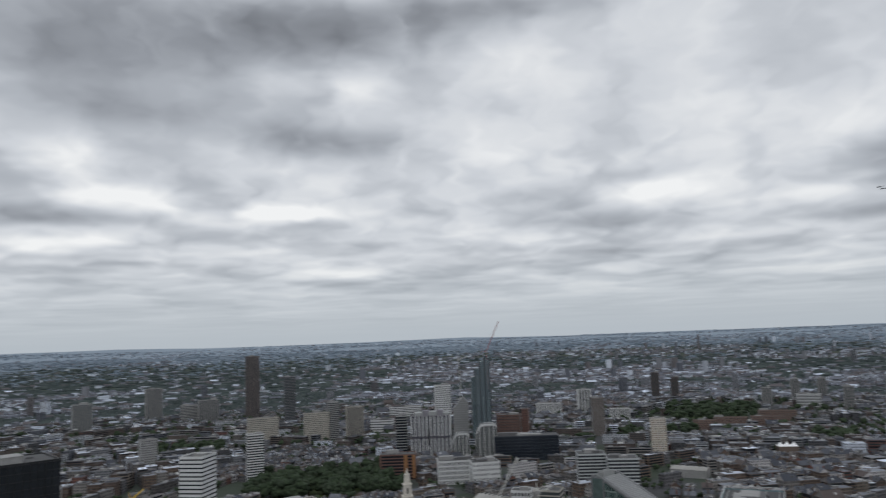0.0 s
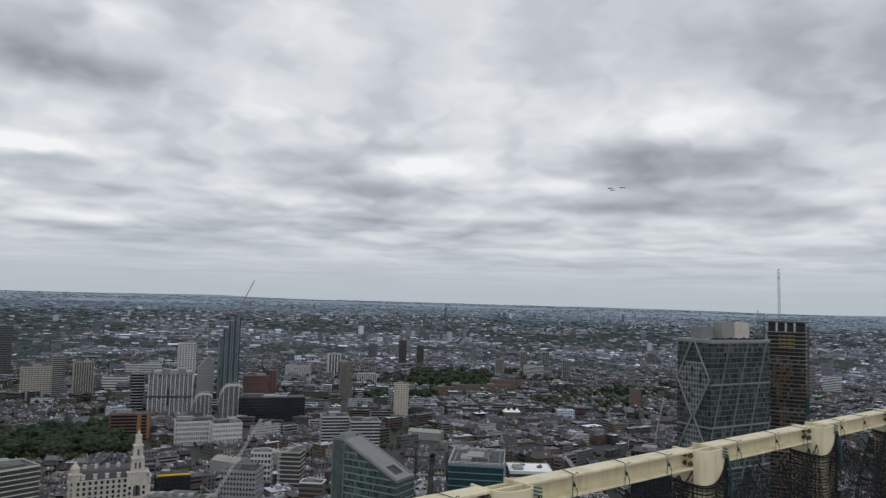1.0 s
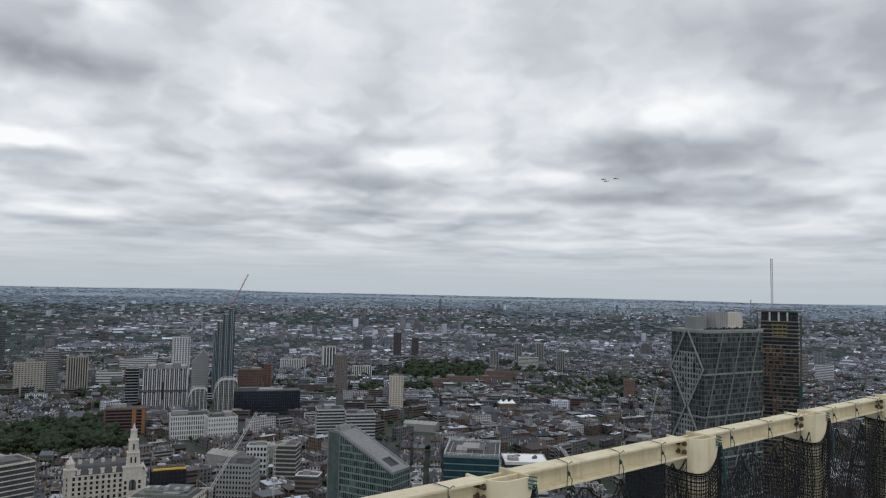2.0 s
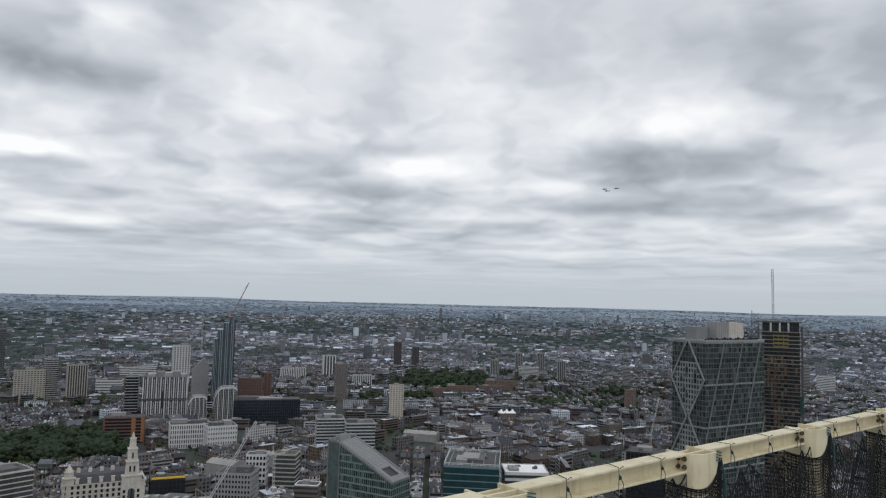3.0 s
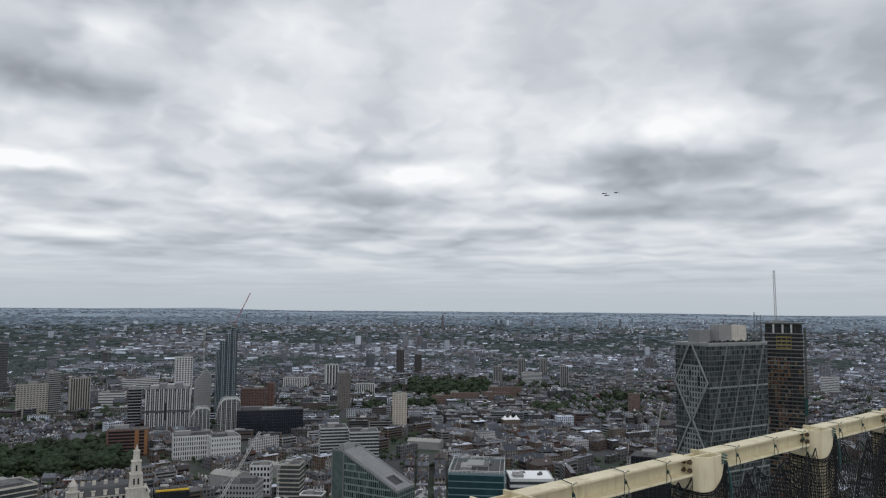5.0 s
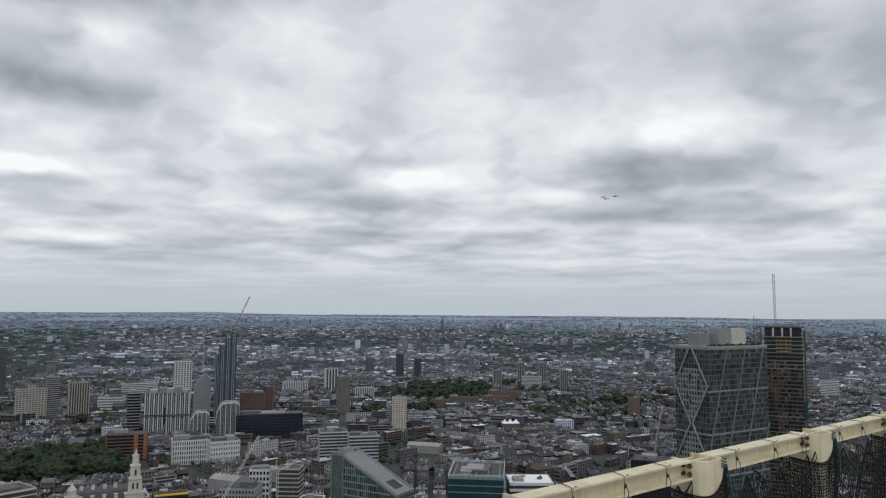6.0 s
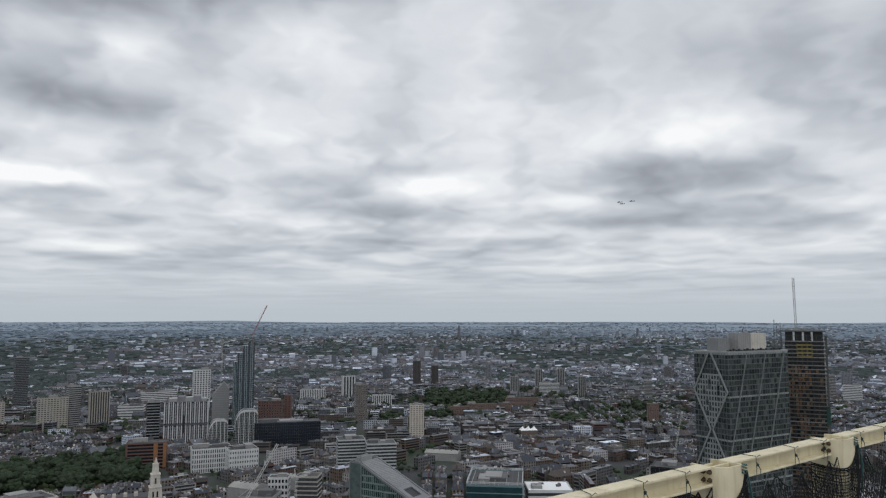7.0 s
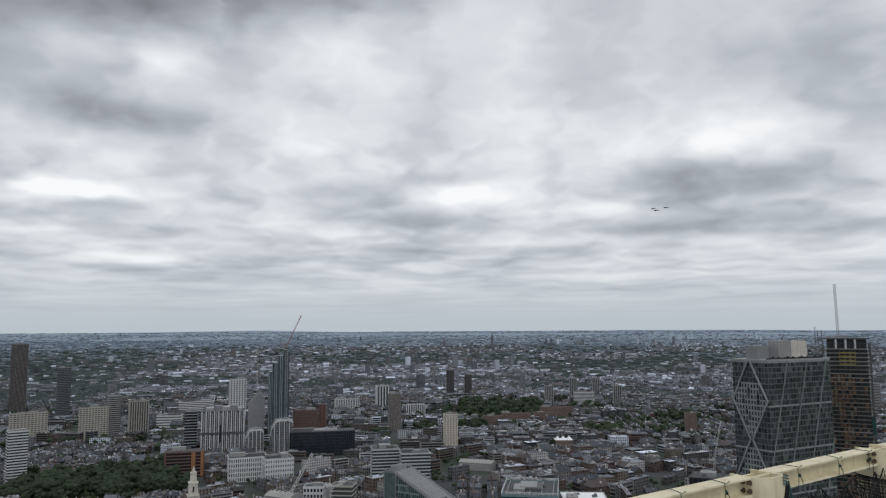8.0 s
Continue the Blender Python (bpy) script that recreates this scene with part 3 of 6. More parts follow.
def ring(b, w, d, z0, z1, t, out=0.0):
    """A wall of thickness t round a w by d plan whose front lies on y = 0."""
    b.box(-w / 2 - out, w / 2 + out, -out, t, z0, z1)
    b.box(-w / 2 - out, w / 2 + out, d - t, d + out, z0, z1)
    b.box(-w / 2 - out, -w / 2 + t, t, d - t, z0, z1)
    b.box(w / 2 - t, w / 2 + out, t, d - t, z0, z1)


def topping(e, w, d, h, wall, rng, plant=1):
    b = Build()
    ring(b, w, d, h, h + 1.0, .4)
    part("parapet", b, wall, e)
    b = Build()
    b.box(-w / 2 + .45, w / 2 - .45, .45, d - .45, h, h + .3)
    part("roof", b, M_LEAD, e)
    for k in range(rng.randint(3, 7) if w * d > 500 else 0):
        b = Build()
        cw, cd, ch = rng.uniform(1.2, 4), rng.uniform(1.2, 5), rng.uniform(.8, 2.2)
        x, y = rng.uniform(-.45, .45) * (w - 6), d / 2 + rng.uniform(-.45, .45) * (d - 7)
        b.box(x - cw / 2, x + cw / 2, y - cd / 2, y + cd / 2, h + .3, h + ch)
        b.box(x - cw / 2 + .3, x + cw / 2 - .3, y - cd / 2 + .3, y + cd / 2 - .3, h + ch, h + ch + .3)
        part("roof_unit", b, M_PALE, e)
    for k in range(plant):
        pw, pd, ph = w * rng.uniform(.2, .45), d * rng.uniform(.25, .5), rng.uniform(2, 4.5)
        x = rng.uniform(-.5, .5) * (w - pw - 3)
        y = d / 2 + rng.uniform(-.3, .3) * (d - pd)
        b = Build()
        b.box(x - pw / 2, x + pw / 2, y - pd / 2, y + pd / 2, h + .3, h + ph)
        b.box(x - pw / 2 - .2, x + pw / 2 + .2, y - pd / 2 - .2, y + pd / 2 + .2, h + ph, h + ph + .25)
        part("plant_room", b, M_PALE if k % 2 else M_CONC, e)


def window_mesh(w, h):
    """A framed pane, in the x-z plane, 0.24 m deep."""
    b = Build()
    t = min(.14, w * .1)
    for x0, x1, z0, z1 in ((-w / 2, w / 2, 0, t), (-w / 2, w / 2, h - t, h), (-w / 2, -w / 2 + t, t, h - t), (w / 2 - t, w / 2, t, h - t)):
        b.box(x0, x1, -.12, .12, z0, z1, 0)
    b.box(-w / 2 + t, w / 2 - t, -.04, .1, t, h - t, 1)
    return b


def tower(name, label, az, dist, w, d, h, turn=0, floors=10, bays=8, side_bays=5, style="grid", wall=None, glass=None, trim=None, plant=1, gap=.5, tall=.55, seed=1, base=True):
    rng = random.Random(seed)
    wall, glass, trim = wall or M_CONC, glass or M_PANE, trim or M_WHITE
    e = stand(name, label, az, dist, turn, max(w, d) * .47)
    fh = h / floors
    b = Build()
    b.box(-w / 2, w / 2, 0, d, 0, h)
    part("wall" if style in ("grid", "bands") else "glass_wall", b, wall if style in ("grid", "bands") else glass, e)
    if style == "bands":
        for k in range(floors):
            b = Build()
            ring(b, w, d, k * fh + fh * (1 - tall) * .5, k * fh + fh * (1 + tall) * .5, .2, .08)
            part("window_band", b, glass, e)
    elif style == "spandrels":
        for k in range(floors + 1):
            b = Build()
            ring(b, w, d, k * fh - fh * (1 - tall) * .5, k * fh + fh * (1 - tall) * .5, .2, .22)
            part("spandrel", b, trim, e)
    elif style == "fins":
        n = bays
        for k in range(n + 1):
            x = -w / 2 + k * w / n
            b = Build()
            b.box(x - gap / 2, x + gap / 2, -.45, .1, 0, h)
            part("fin", b, trim, e)
        for side in (-1, 1):
            for k in range(1, side_bays + 1):
                y = k * d / side_bays
                b = Build()
                o = side * w / 2
                b.box(o - .4, o + .4, y - gap / 2, y + gap / 2, 0, h)
                part("fin", b, trim, e)
        for k in range(1, floors + 1):
            b = Build()
            ring(b, w, d, k * fh - .35, k * fh, .2, .15)
            part("floor_edge", b, wall, e)
    elif style == "grid":
        cw, cs = w / bays, d / side_bays
        front = window_mesh(cw * (1 - gap) if gap < 1 else cw - gap, fh * tall).mesh("window", [trim, glass])
        flank = window_mesh(cs * (1 - gap), fh * tall).mesh("window", [trim, glass])
        for k in range(floors):
            z = k * fh + fh * (1 - tall) * .5
            for j in range(bays):
                part("window", front, None, e, at=Matrix.Translation((-w / 2 + (j + .5) * cw, -.03, z)))
            for side in (-1, 1):
                for j in range(side_bays):
                    m = Matrix.Translation((side * (w / 2 + .03), (j + .5) * cs, z)) @ Matrix.Rotation(radians(90 * side), 4, "Z")
                    part("window", flank, None, e, at=m)
    topping(e, w, d, h, trim if style != "grid" else wall, rng, plant)
    return e


def lattice(b, a, c, w, bay, t, m=0):
    """A square lattice mast or jib from a to c."""
    a, c = Vector(a), Vector(c)
    d = (c - a).normalized()
    s = d.cross(Vector((0, 0, 1)) if abs(d.z) < .95 else Vector((0, 1, 0))).normalized() * w / 2
    u = d.cross(s).normalized() * w / 2
    n = max(2, int((c - a).length / bay))
    corner = [-s - u, s - u, s + u, -s + u]
    for o in corner:
        b.beam(a + o, c + o, t, m)
    for k in range(n):
        p, q = a.lerp(c, k / n), a.lerp(c, (k + 1) / n)
        for i in range(4):
            o1, o2 = corner[i], corner[(i + 1) % 4]
            b.beam(p + o1, q + o2, t * .7, m)


def crane(label, az, dist, foot, top, jib_az, jib_len, jib_el, mat, wide=2.0):
    """A luffing tower crane with its jib raised jib_el degrees and turned jib_az degrees from straight away."""
    e = stand("tower_crane", label, az, dist, z=foot, category="crane")
    b = Build()
    h = top - foot
    lattice(b, (0, 0, 0), (0, 0, h), wide, 3.2, .28)
    part("mast", b, mat, e)
    b = Build()
    b.box(-1.4, 1.4, -1.4, 1.4, h, h + 2.2)
    b.box(-2.0, 2.0, -1.0, 1.0, h + .4, h + 2.0)
    part("slewing_ring", b, M_STEEL, e)
    a, t = radians(jib_az), radians(jib_el)
    tip = Vector((math.sin(a) * math.cos(t), math.cos(a) * math.cos(t), math.sin(t))) * jib_len + Vector((0, 0, h + 2))
    b = Build()
    lattice(b, (0, 0, h + 2), tip, wide * .7, 3.0, .2)
    part("jib", b, mat, e)
    back = Vector((-math.sin(a), -math.cos(a), 0)) * jib_len * .16 + Vector((0, 0, h + 2.5))
    b = Build()
    lattice(b, (0, 0, h + 2.2), back, wide * .7, 2.5, .25)
    b.beam((0, 0, h + 2), back + Vector((0, 0, 7)), .3)
    b.beam(back, back + Vector((0, 0, 7)), .25)
    part("counter_jib", b, mat, e)
    b = Build()
    b.beam(back + Vector((0, 0, 7)), tip, .1)
    part("pendant_cable", b, M_STEEL, e)
    b = Build()
    b.box(back.x - 1.3, back.x + 1.3, back.y - 1.3, back.y + 1.3, back.z - 2.6, back.z)
    part("counterweight", b, M_CONC, e)
    return e


M_STEEL_MID = plain("mid_green_grey_steel", (.19, .21, .208), grain=2.0, dirt=.35, rough=.5)
# Pane tones vary at random: mottled reflections are put into the colour.
M_TOWER_PANE = make_mat("tower_panes", [(0.0, (.02, .026, .028)), (.3, (.045, .055, .056)), (.6, (.075, .088, .088)), (.85, (.13, .145, .142))], grain=9.0, dirt=.7, rough=.18, spec=.6)
M_DULL_STEEL = plain("dull_green_grey_steel", (.105, .12, .12), grain=2.0, dirt=.4, rough=.5)


def braced_tower():
    """The braced office tower: a gable with an A-frame, and a long leaning-braced flank."""
    gl, fl, h = 36.0, 81.0, 164.0
    e = tagged(new("braced_office_tower"), "tall grey glass office tower with pale diagonal steel bracing", "office tower")
    # x along the gable from the near corner, y along the flank
    az = radians(23.45)
    er, et = Vector((math.sin(az), math.cos(az), 0)), Vector((math.cos(az), -math.sin(az), 0))
    yv = (et * 62 + er * 78).normalized()
    xv = (et * -78 + er * 62).normalized()
    m = Matrix.Identity(4)
    for i in range(3):
        m[i][0], m[i][1], m[i][3] = xv[i], yv[i], (er * 670)[i]
    e.matrix_basis = m
    FREE.append((24.2, 705, 52))
    b = Build()
    b.box(0, gl, 0, fl, 0, h)
    part("glass_wall", b, M_GLASS_GREY, e)
    n = 36
    fh = h / n
    q = 33.0
    rng = random.Random(8)
    # glazing, pane by pane, behind the floor edges; reflections painted as pane tones
    b = Build()
    for k in range(n):
        for j in range(16):
            if rng.random() < .7:
                b.box(j * gl / 16 + .1, (j + 1) * gl / 16 - .1, -.12, 0, k * fh, (k + 1) * fh - .8)
        for j in range(36):
            if rng.random() < .8:
                b.box(-.12, 0, j * fl / 36 + .1, (j + 1) * fl / 36 - .1, k * fh, (k + 1) * fh - .8)
    tagged(part("glazing", b, M_TOWER_PANE, e), kind="stuff")
    for k in range(1, n + 1):
        tier = (n - k) % 8 == 0
        b = Build()
        b.box(-.3, gl + .25, -.25, fl + .25, k * fh - (1.5 if tier else .8), k * fh, bottom=True)
        part("floor_edge", b, M_PALE_STEEL if tier else M_DULL_STEEL, e)
    for k in range(1, 12):
        b = Build()
        x = k * gl / 12
        b.box(x - .16, x + .16, -.45, -.2, 0, h)
        part("mullion", b, M_DULL_STEEL, e)
    for k in range(0, 25):
        b = Build()
        y = k * fl / 24
        b.box(-.45, -.2, y - .12, y + .12, 0, h)
        part("mullion", b, M_DULL_STEEL, e)
    # pale balcony frames fill the diamonds between the braces
    for k in range(1, n + 1):
        down = h - k * fh
        step, f = int(down // q), (down % q) / q
        half = gl * .5 * (f if step % 2 == 0 else 1 - f)
        if step == 0 and f < .45:
            continue
        for j in range(12):
            x0, x1 = j * gl / 12, (j + 1) * gl / 12
            if abs((x0 + x1) / 2 - gl / 2) < half - 1.2 and rng.random() < .86:
                b = Build()
                for c0, c1, z0, z1 in ((x0 + .1, x1 - .1, -1.5, -.1), (x0 + .1, x0 + .6, -fh, -1.5), (x1 - .6, x1 - .1, -fh, -1.5)):
                    b.box(c0, c1, -.75, -.46, k * fh + z0, k * fh + z1, bottom=True)
                part("balcony_frame", b, M_PALE_STEEL, e)
    # the A-frames on the gable: stacked diamonds
    for k in range(5):
        z0, z1 = max(0, h - (k + 1) * q), h - k * q
        for sx in (0.4, gl - .4):
            up, dn = gl * .5 + (sx - gl * .5) * .06, sx
            if k % 2:
                up, dn = dn, up
            if z0 == 0:
                dn = up + (dn - up) * (z1 / q)
            b = Build()
            b.beam((dn, -1.2, z0), (up, -1.2, z1), 1.1)
            part("brace", b, M_PALE_STEEL, e)
    # leaning braces on the flank
    for k in range(-2, 4):
        y0 = k * 25.5 + 2
        z0, z1, y1 = 0.0, h, y0 + h * .29
        if y0 < 0:
            z0, y0 = -y0 / .29, 0.0
        if y1 > fl:
            z1, y1 = z0 + (fl - y0) / .29, fl
        if z1 - z0 > 8:
            b = Build()
            b.beam((-.9, y0, z0), (-.9, y1, z1), .8)
            part("brace", b, M_STEEL_MID, e)
    b = Build()
    b.box(-.6, gl + .6, -.6, fl + .6, h, h + 1.6)
    part("roof", b, M_STEEL, e)
    for x0, x1, y0, y1, hh, mat in ((6, 16, 22, 39, 15.5, M_CONC), (6, 16, 39.3, 60, 15, M_STONE), (12, 24, 3, 18, 11, M_GREYSLAB)):
        b = Build()
        b.box(x0, x1, y0, y1, h + 1.6, h + 1.6 + hh)
        for k in range(6):
            yy = y0 + (k + .5) * (y1 - y0) / 6
            b.box(x0 - .15, x0, yy - .12, yy + .12, h + 1.8, h + 1.4 + hh)
        part("plant_room", b, mat, e)
    for k in range(20):
        y = 2 + k * 3.7
        b = Build()
        b.box(1, 2.6, y, y + 1.4, h + 1.6, h + 2.6 + (k * 7 % 5) * .3)
        part("roof_unit", b, M_BLACK, e)


def construction_tower():
    """The tower being built: slabs, orange-brown panels, green sheeting low down, scaffold and a crane on top."""
    w, d, h = 36.0, 32.0, 172.5
    e = stand("unfinished_tower", "concrete tower under construction with orange panels and scaffolding", 28.5, 770, 2, 28, category="tower")
    # Body behind the slabs and panels, coloured near-black.
    b = Build()
    b.box(-w / 2 + 1.5, w / 2 - 1.5, 1.5, d - 1.5, 0, h)
    part("concrete_core", b, M_BLACK, e)
    n = 46
    fh = h / n
    rng = random.Random(3)
    for k in range(1, n + 1):
        b = Build()
        b.box(-w / 2, w / 2, -.5, d, k * fh - .8, k * fh, bottom=True)
        part("floor_slab", b, M_CONC if k > 41 or rng.random() < .3 else M_SLABDULL, e)
    for k in range(n - 6):
        for j in range(10):
            if rng.random() < (.9 if 2 <= j <= 6 else .3):
                x = -w / 2 + 3 + j * 3.0
                b = Build()
                lo = k * fh + rng.uniform(.0, .7)
                b.box(x + .1, x + 2.8 * rng.uniform(.6, .95), -.25, .1, lo, lo + fh * rng.uniform(.5, .72))
                part("panel", b, M_PANEL if rng.random() < .75 else M_GLASS_DARK, e)
    b = Build()
    for k in range(10):
        x = -w / 2 - .8 + k * (w + 1.6) / 9
        b.beam((x, -1.0, 0), (x, -1.0, h + 6), .22)
        y = -1 + k * (d + 2) / 9
        b.beam((-w / 2 - 1.2, y, 0), (-w / 2 - 1.2, y, h + 5), .22)
        b.beam((w / 2 + 1.2, y, 0), (w / 2 + 1.2, y, h + 5), .22)
    for k in range(1, 40):
        z = k * (h + 5) / 39
        b.beam((-w / 2 - 1.2, -1.0, z), (w / 2 + 1.2, -1.0, z), .14)
        b.beam((w / 2 + 1.2, -1.0, z), (w / 2 + 1.2, d, z), .14)
        b.beam((-w / 2 - 1.2, -1.0, z), (-w / 2 - 1.2, d, z), .14)
    part("scaffolding", b, M_SCAFF, e)
    b = Build()
    for x0, x1 in ((-w / 2 - 1.3, -w / 2 + 1.2), (w / 2 - 1.8, w / 2 + 1.3)):
        b.box(x0, x1, -1.25, -1.1, 96, 112)
    b.box(w / 2 + 1.3, w / 2 + 1.4, -1.2, d, 96, 112)
    part("green_sheeting", b, M_SHEET, e)
    for z in (158, 161.5, 165, 168.5):
        b = Build()
        b.box(-6.5, 6.5, -1.6, -1.35, z, z + .9)
        part("formwork_board", b, M_OCHRE, e)
    for x in (-6.5, -2.2, 2.2, 6.2):
        b = Build()
        b.box(x, x + .4, -1.9, -1.61, 157, 170)
        part("formwork_upright", b, M_OCHRE, e)
    for x in (-9.5, -1.5, 6.0):
        b = Build()
        b.box(x, x + 1.6, .2, 1.8, h, h + 9)
        part("column", b, M_WHITE, e)
    b = Build()
    b.box(-w / 2 + 2, w / 2 - 2, 1.9, d - 2, h, h + 8.5)
    part("lift_core", b, M_BLACK, e)
    b = Build()
    b.box(-w / 2 - 1, w / 2 + 1, -.5, d, h + 8.7, h + 9.8)
    for k in range(9):
        x = -w / 2 + k * w / 8
        b.beam((x, -.4, h + 9.8), (x, -.4, h + 11.6), .25)
    b.beam((-w / 2, -.4, h + 11.4), (w / 2, -.4, h + 11.4), .2)
    part("top_deck", b, M_SCAFF, e)
    b = Build()
    lattice(b, (-w / 2 - 3.6, 8, 0), (-w / 2 - 3.6, 8, h + 17), 3.6, 4, .4)
    lattice(b, (-w / 2 - 7.5, 8, h - 20), (-w / 2 - 7.5, 8, h + 20), 1.0, 3, .2)
    for k in range(40):
        z = 4 + k * (h + 8) / 40
        b.box(-w / 2 - 5.2, -w / 2 - 1.9, 6.0, 10.0, z, z + .4)
    part("builders_hoist", b, M_SCAFF, e)
    b = Build()
    lattice(b, (-6.2, 6, h + 9.8), (-6.9, 6, h + 60.5), 1.7, 2.4, .34)
    b.box(-9.5, -2.5, 4.5, 7.5, h + 9.8, h + 12.0)
    b.beam((-14, 6, h + 11.5), (4, 6, h + 11.5), .7)
    part("crane_jib", b, M_STEEL, e)


M_SCAFF = plain("dull_scaffold", (.10, .105, .10), grain=.8, dirt=.5)
M_PANEL = make_mat("orange_panels", [(0.0, (.19, .095, .055)), (.3, (.12, .075, .055)), (.6, (.21, .125, .065)), (.8, (.20, .17, .13))], per="object", grain=.8, dirt=.4)
M_SLABDULL = plain("dusty_slab_edges", (.165, .16, .15), grain=.8, dirt=.5)
M_SHEET = plain("green_netting_sheet", (.025, .07, .06), grain=1.0, dirt=.6)
M_OCHRE = plain("ochre_formwork", (.30, .24, .09), grain=.8, dirt=.4)


def slim_tower():
    """The slim glazed tower with its vertical ribs and a stepped lower flank."""
    e = stand("slim_glass_tower", "slim blue-grey glass residential tower with vertical ribs, still with its crane", -12.95, 1300, 6, 30, category="tower")
    for x0, x1, y0, y1, h, name in ((4, 14, 0, 22, 151, "glass_wall"), (-4, 4, 0, 22, 145, "middle_shaft"), (-13, -4, 0, 22, 133, "west_shaft"), (-19, -13, 3, 24, 118, "lower_wing"), (5, 12, 3, 20, 155, "crown")):
        b = Build()
        b.box(x0, x1, y0, y1, 0 if h < 152 else 151, h)
        part(name, b, M_GLASS_BLUE, e)
    for k in range(10):
        b = Build()
        x = -13 + k * 3.0
        b.box(x - .35, x + .35, -.5, .1, 0, (133 if k < 3 else 145 if k < 6 else 151) + (k % 3) * 1.5)
        part("rib", b, M_RIB if k % 3 else M_BLACK, e)
    for k in range(5):
        b = Build()
        y = 1 + k * 5
        b.box(13.9, 14.5, y - .35, y + .35, 0, 150)
        part("rib", b, M_RIB, e)
    for k in range(3):
        b = Build()
        x = -18.6 + k * 2.4
        b.box(x - .3, x + .3, 2.6, 3.1, 0, 118)
        part("rib", b, M_RIB, e)
    for k in range(1, 44):
        b = Build()
        b.box(-13.1 if k < 39 else -4.1 if k < 42 else 3.9, 14.1, -.15, 22.1, k * 3.45 - .5, k * 3.45, bottom=True)
        part("floor_edge", b, M_PURPLE, e)
    e = stand("grey_slab_building", "grey clad building with a sloping top beside the slim tower", -14.75, 1330, 0, 24)
    b = Build()
    ringp = [(-13, 0), (6, 0), (15, 0), (15, 24), (6, 24), (-13, 24)]
    b.prism([(x, y, 0) for x, y in ringp], [(x, y, 60 if x < 0 else 82 if x < 10 else 70) for x, y in ringp])
    part("wall", b, M_GREYSLAB, e)
    for k in range(1, 20):
        b = Build()
        z = k * 4.0
        x1 = 15 if z < 70 else 15 - (z - 70) / 12 * 9 - .3
        x0 = -13 if z < 60 else -13 + (z - 60) / 22 * 19 + .5
        b.box(x0, x1, -.12, .1, z - .3, z + .3)
        part("floor_line", b, M_STEEL, e)
    crane("red tower crane with a raised jib over the slim tower", -12.55, 1302, 96, 160, 60, 60, 62, M_CRANE_RED, 1.7)
    crane("pale tower crane standing behind the grey building", -14.7, 1345, 60, 146, 80, 18, 20, M_CRANE_GREY, 2.2)


M_GLASS_BLUE = plain("blue_grey_glass", (.055, .075, .09), grain=5.0, dirt=.7, rough=.2, spec=.6)
M_RIB = plain("grey_blue_rib", (.25, .33, .35), grain=2.0, dirt=.4, rough=.5)
M_GREYSLAB = plain("grey_panels", (.23, .235, .24), grain=3.0, dirt=.3)


def rounded_block(az, dist, w, h, d, turn, arch):
    """A block of flats with a curved, arching outline and vertical ribs."""
    e = stand("curved_apartment_block", "pale ribbed apartment block with a rounded arching top", az, dist, turn, w * .6)
    n = 14
    prof = []
    for k in range(n + 1):
        t = k / n
        drop = arch * (1 - math.sqrt(max(0, 1 - (1 - t / .45) ** 2))) if t < .45 else 0
        drop += 4 * ((t - .85) / .15) ** 2 if t > .85 else 0
        prof.append((-w / 2 + w * t, h - drop))
    b = Build()
    side = [(w / 2, 0.0), (-w / 2, 0.0)] + prof
    b.prism([(x, d, z) for x, z in side], [(x, 0, z) for x, z in side], 0, True, True)
    part("glass_wall", b, M_GLASS_GREY, e)
    for k in range(1, n, 1):
        x, z = prof[k]
        b = Build()
        t = .5 if k % 3 == 0 else .22
        b.box(x - t, x + t, -.5, .1, 0, z)
        part("rib", b, M_WHITE if k % 3 == 0 else M_STEEL, e)
    for y in (-.5, d - .5):
        b = Build()
        for (x0, z0), (x1, z1) in zip(prof, prof[1:]):
            b.prism([(x0, y, z0 - 2.6), (x1, y, z1 - 2.6), (x1, y + 1, z1 - 2.6), (x0, y + 1, z0 - 2.6)], [(x0, y, z0 + .4), (x1, y, z1 + .4), (x1, y + 1, z1 + .4), (x0, y + 1, z0 + .4)])
        part("arch_rim", b, M_WHITE, e)
    for k in range(1, int(h / 3.5)):
        z = k * 3.5
        xs = [x for x, zz in prof if zz > z + .5]
        if len(xs) > 2:
            b = Build()
            b.box(xs[0], xs[-1], -.2, .1, z - .4, z)
            b.box(xs[0], xs[-1], d - .1, d + .2, z - .4, z)
            part("floor_edge", b, M_CONC, e)
    b = Build()
    b.box(w / 2 - .05, w / 2 + .4, 0, d, 0, prof[-1][1])
    part("end_wall", b, M_WHITE, e)


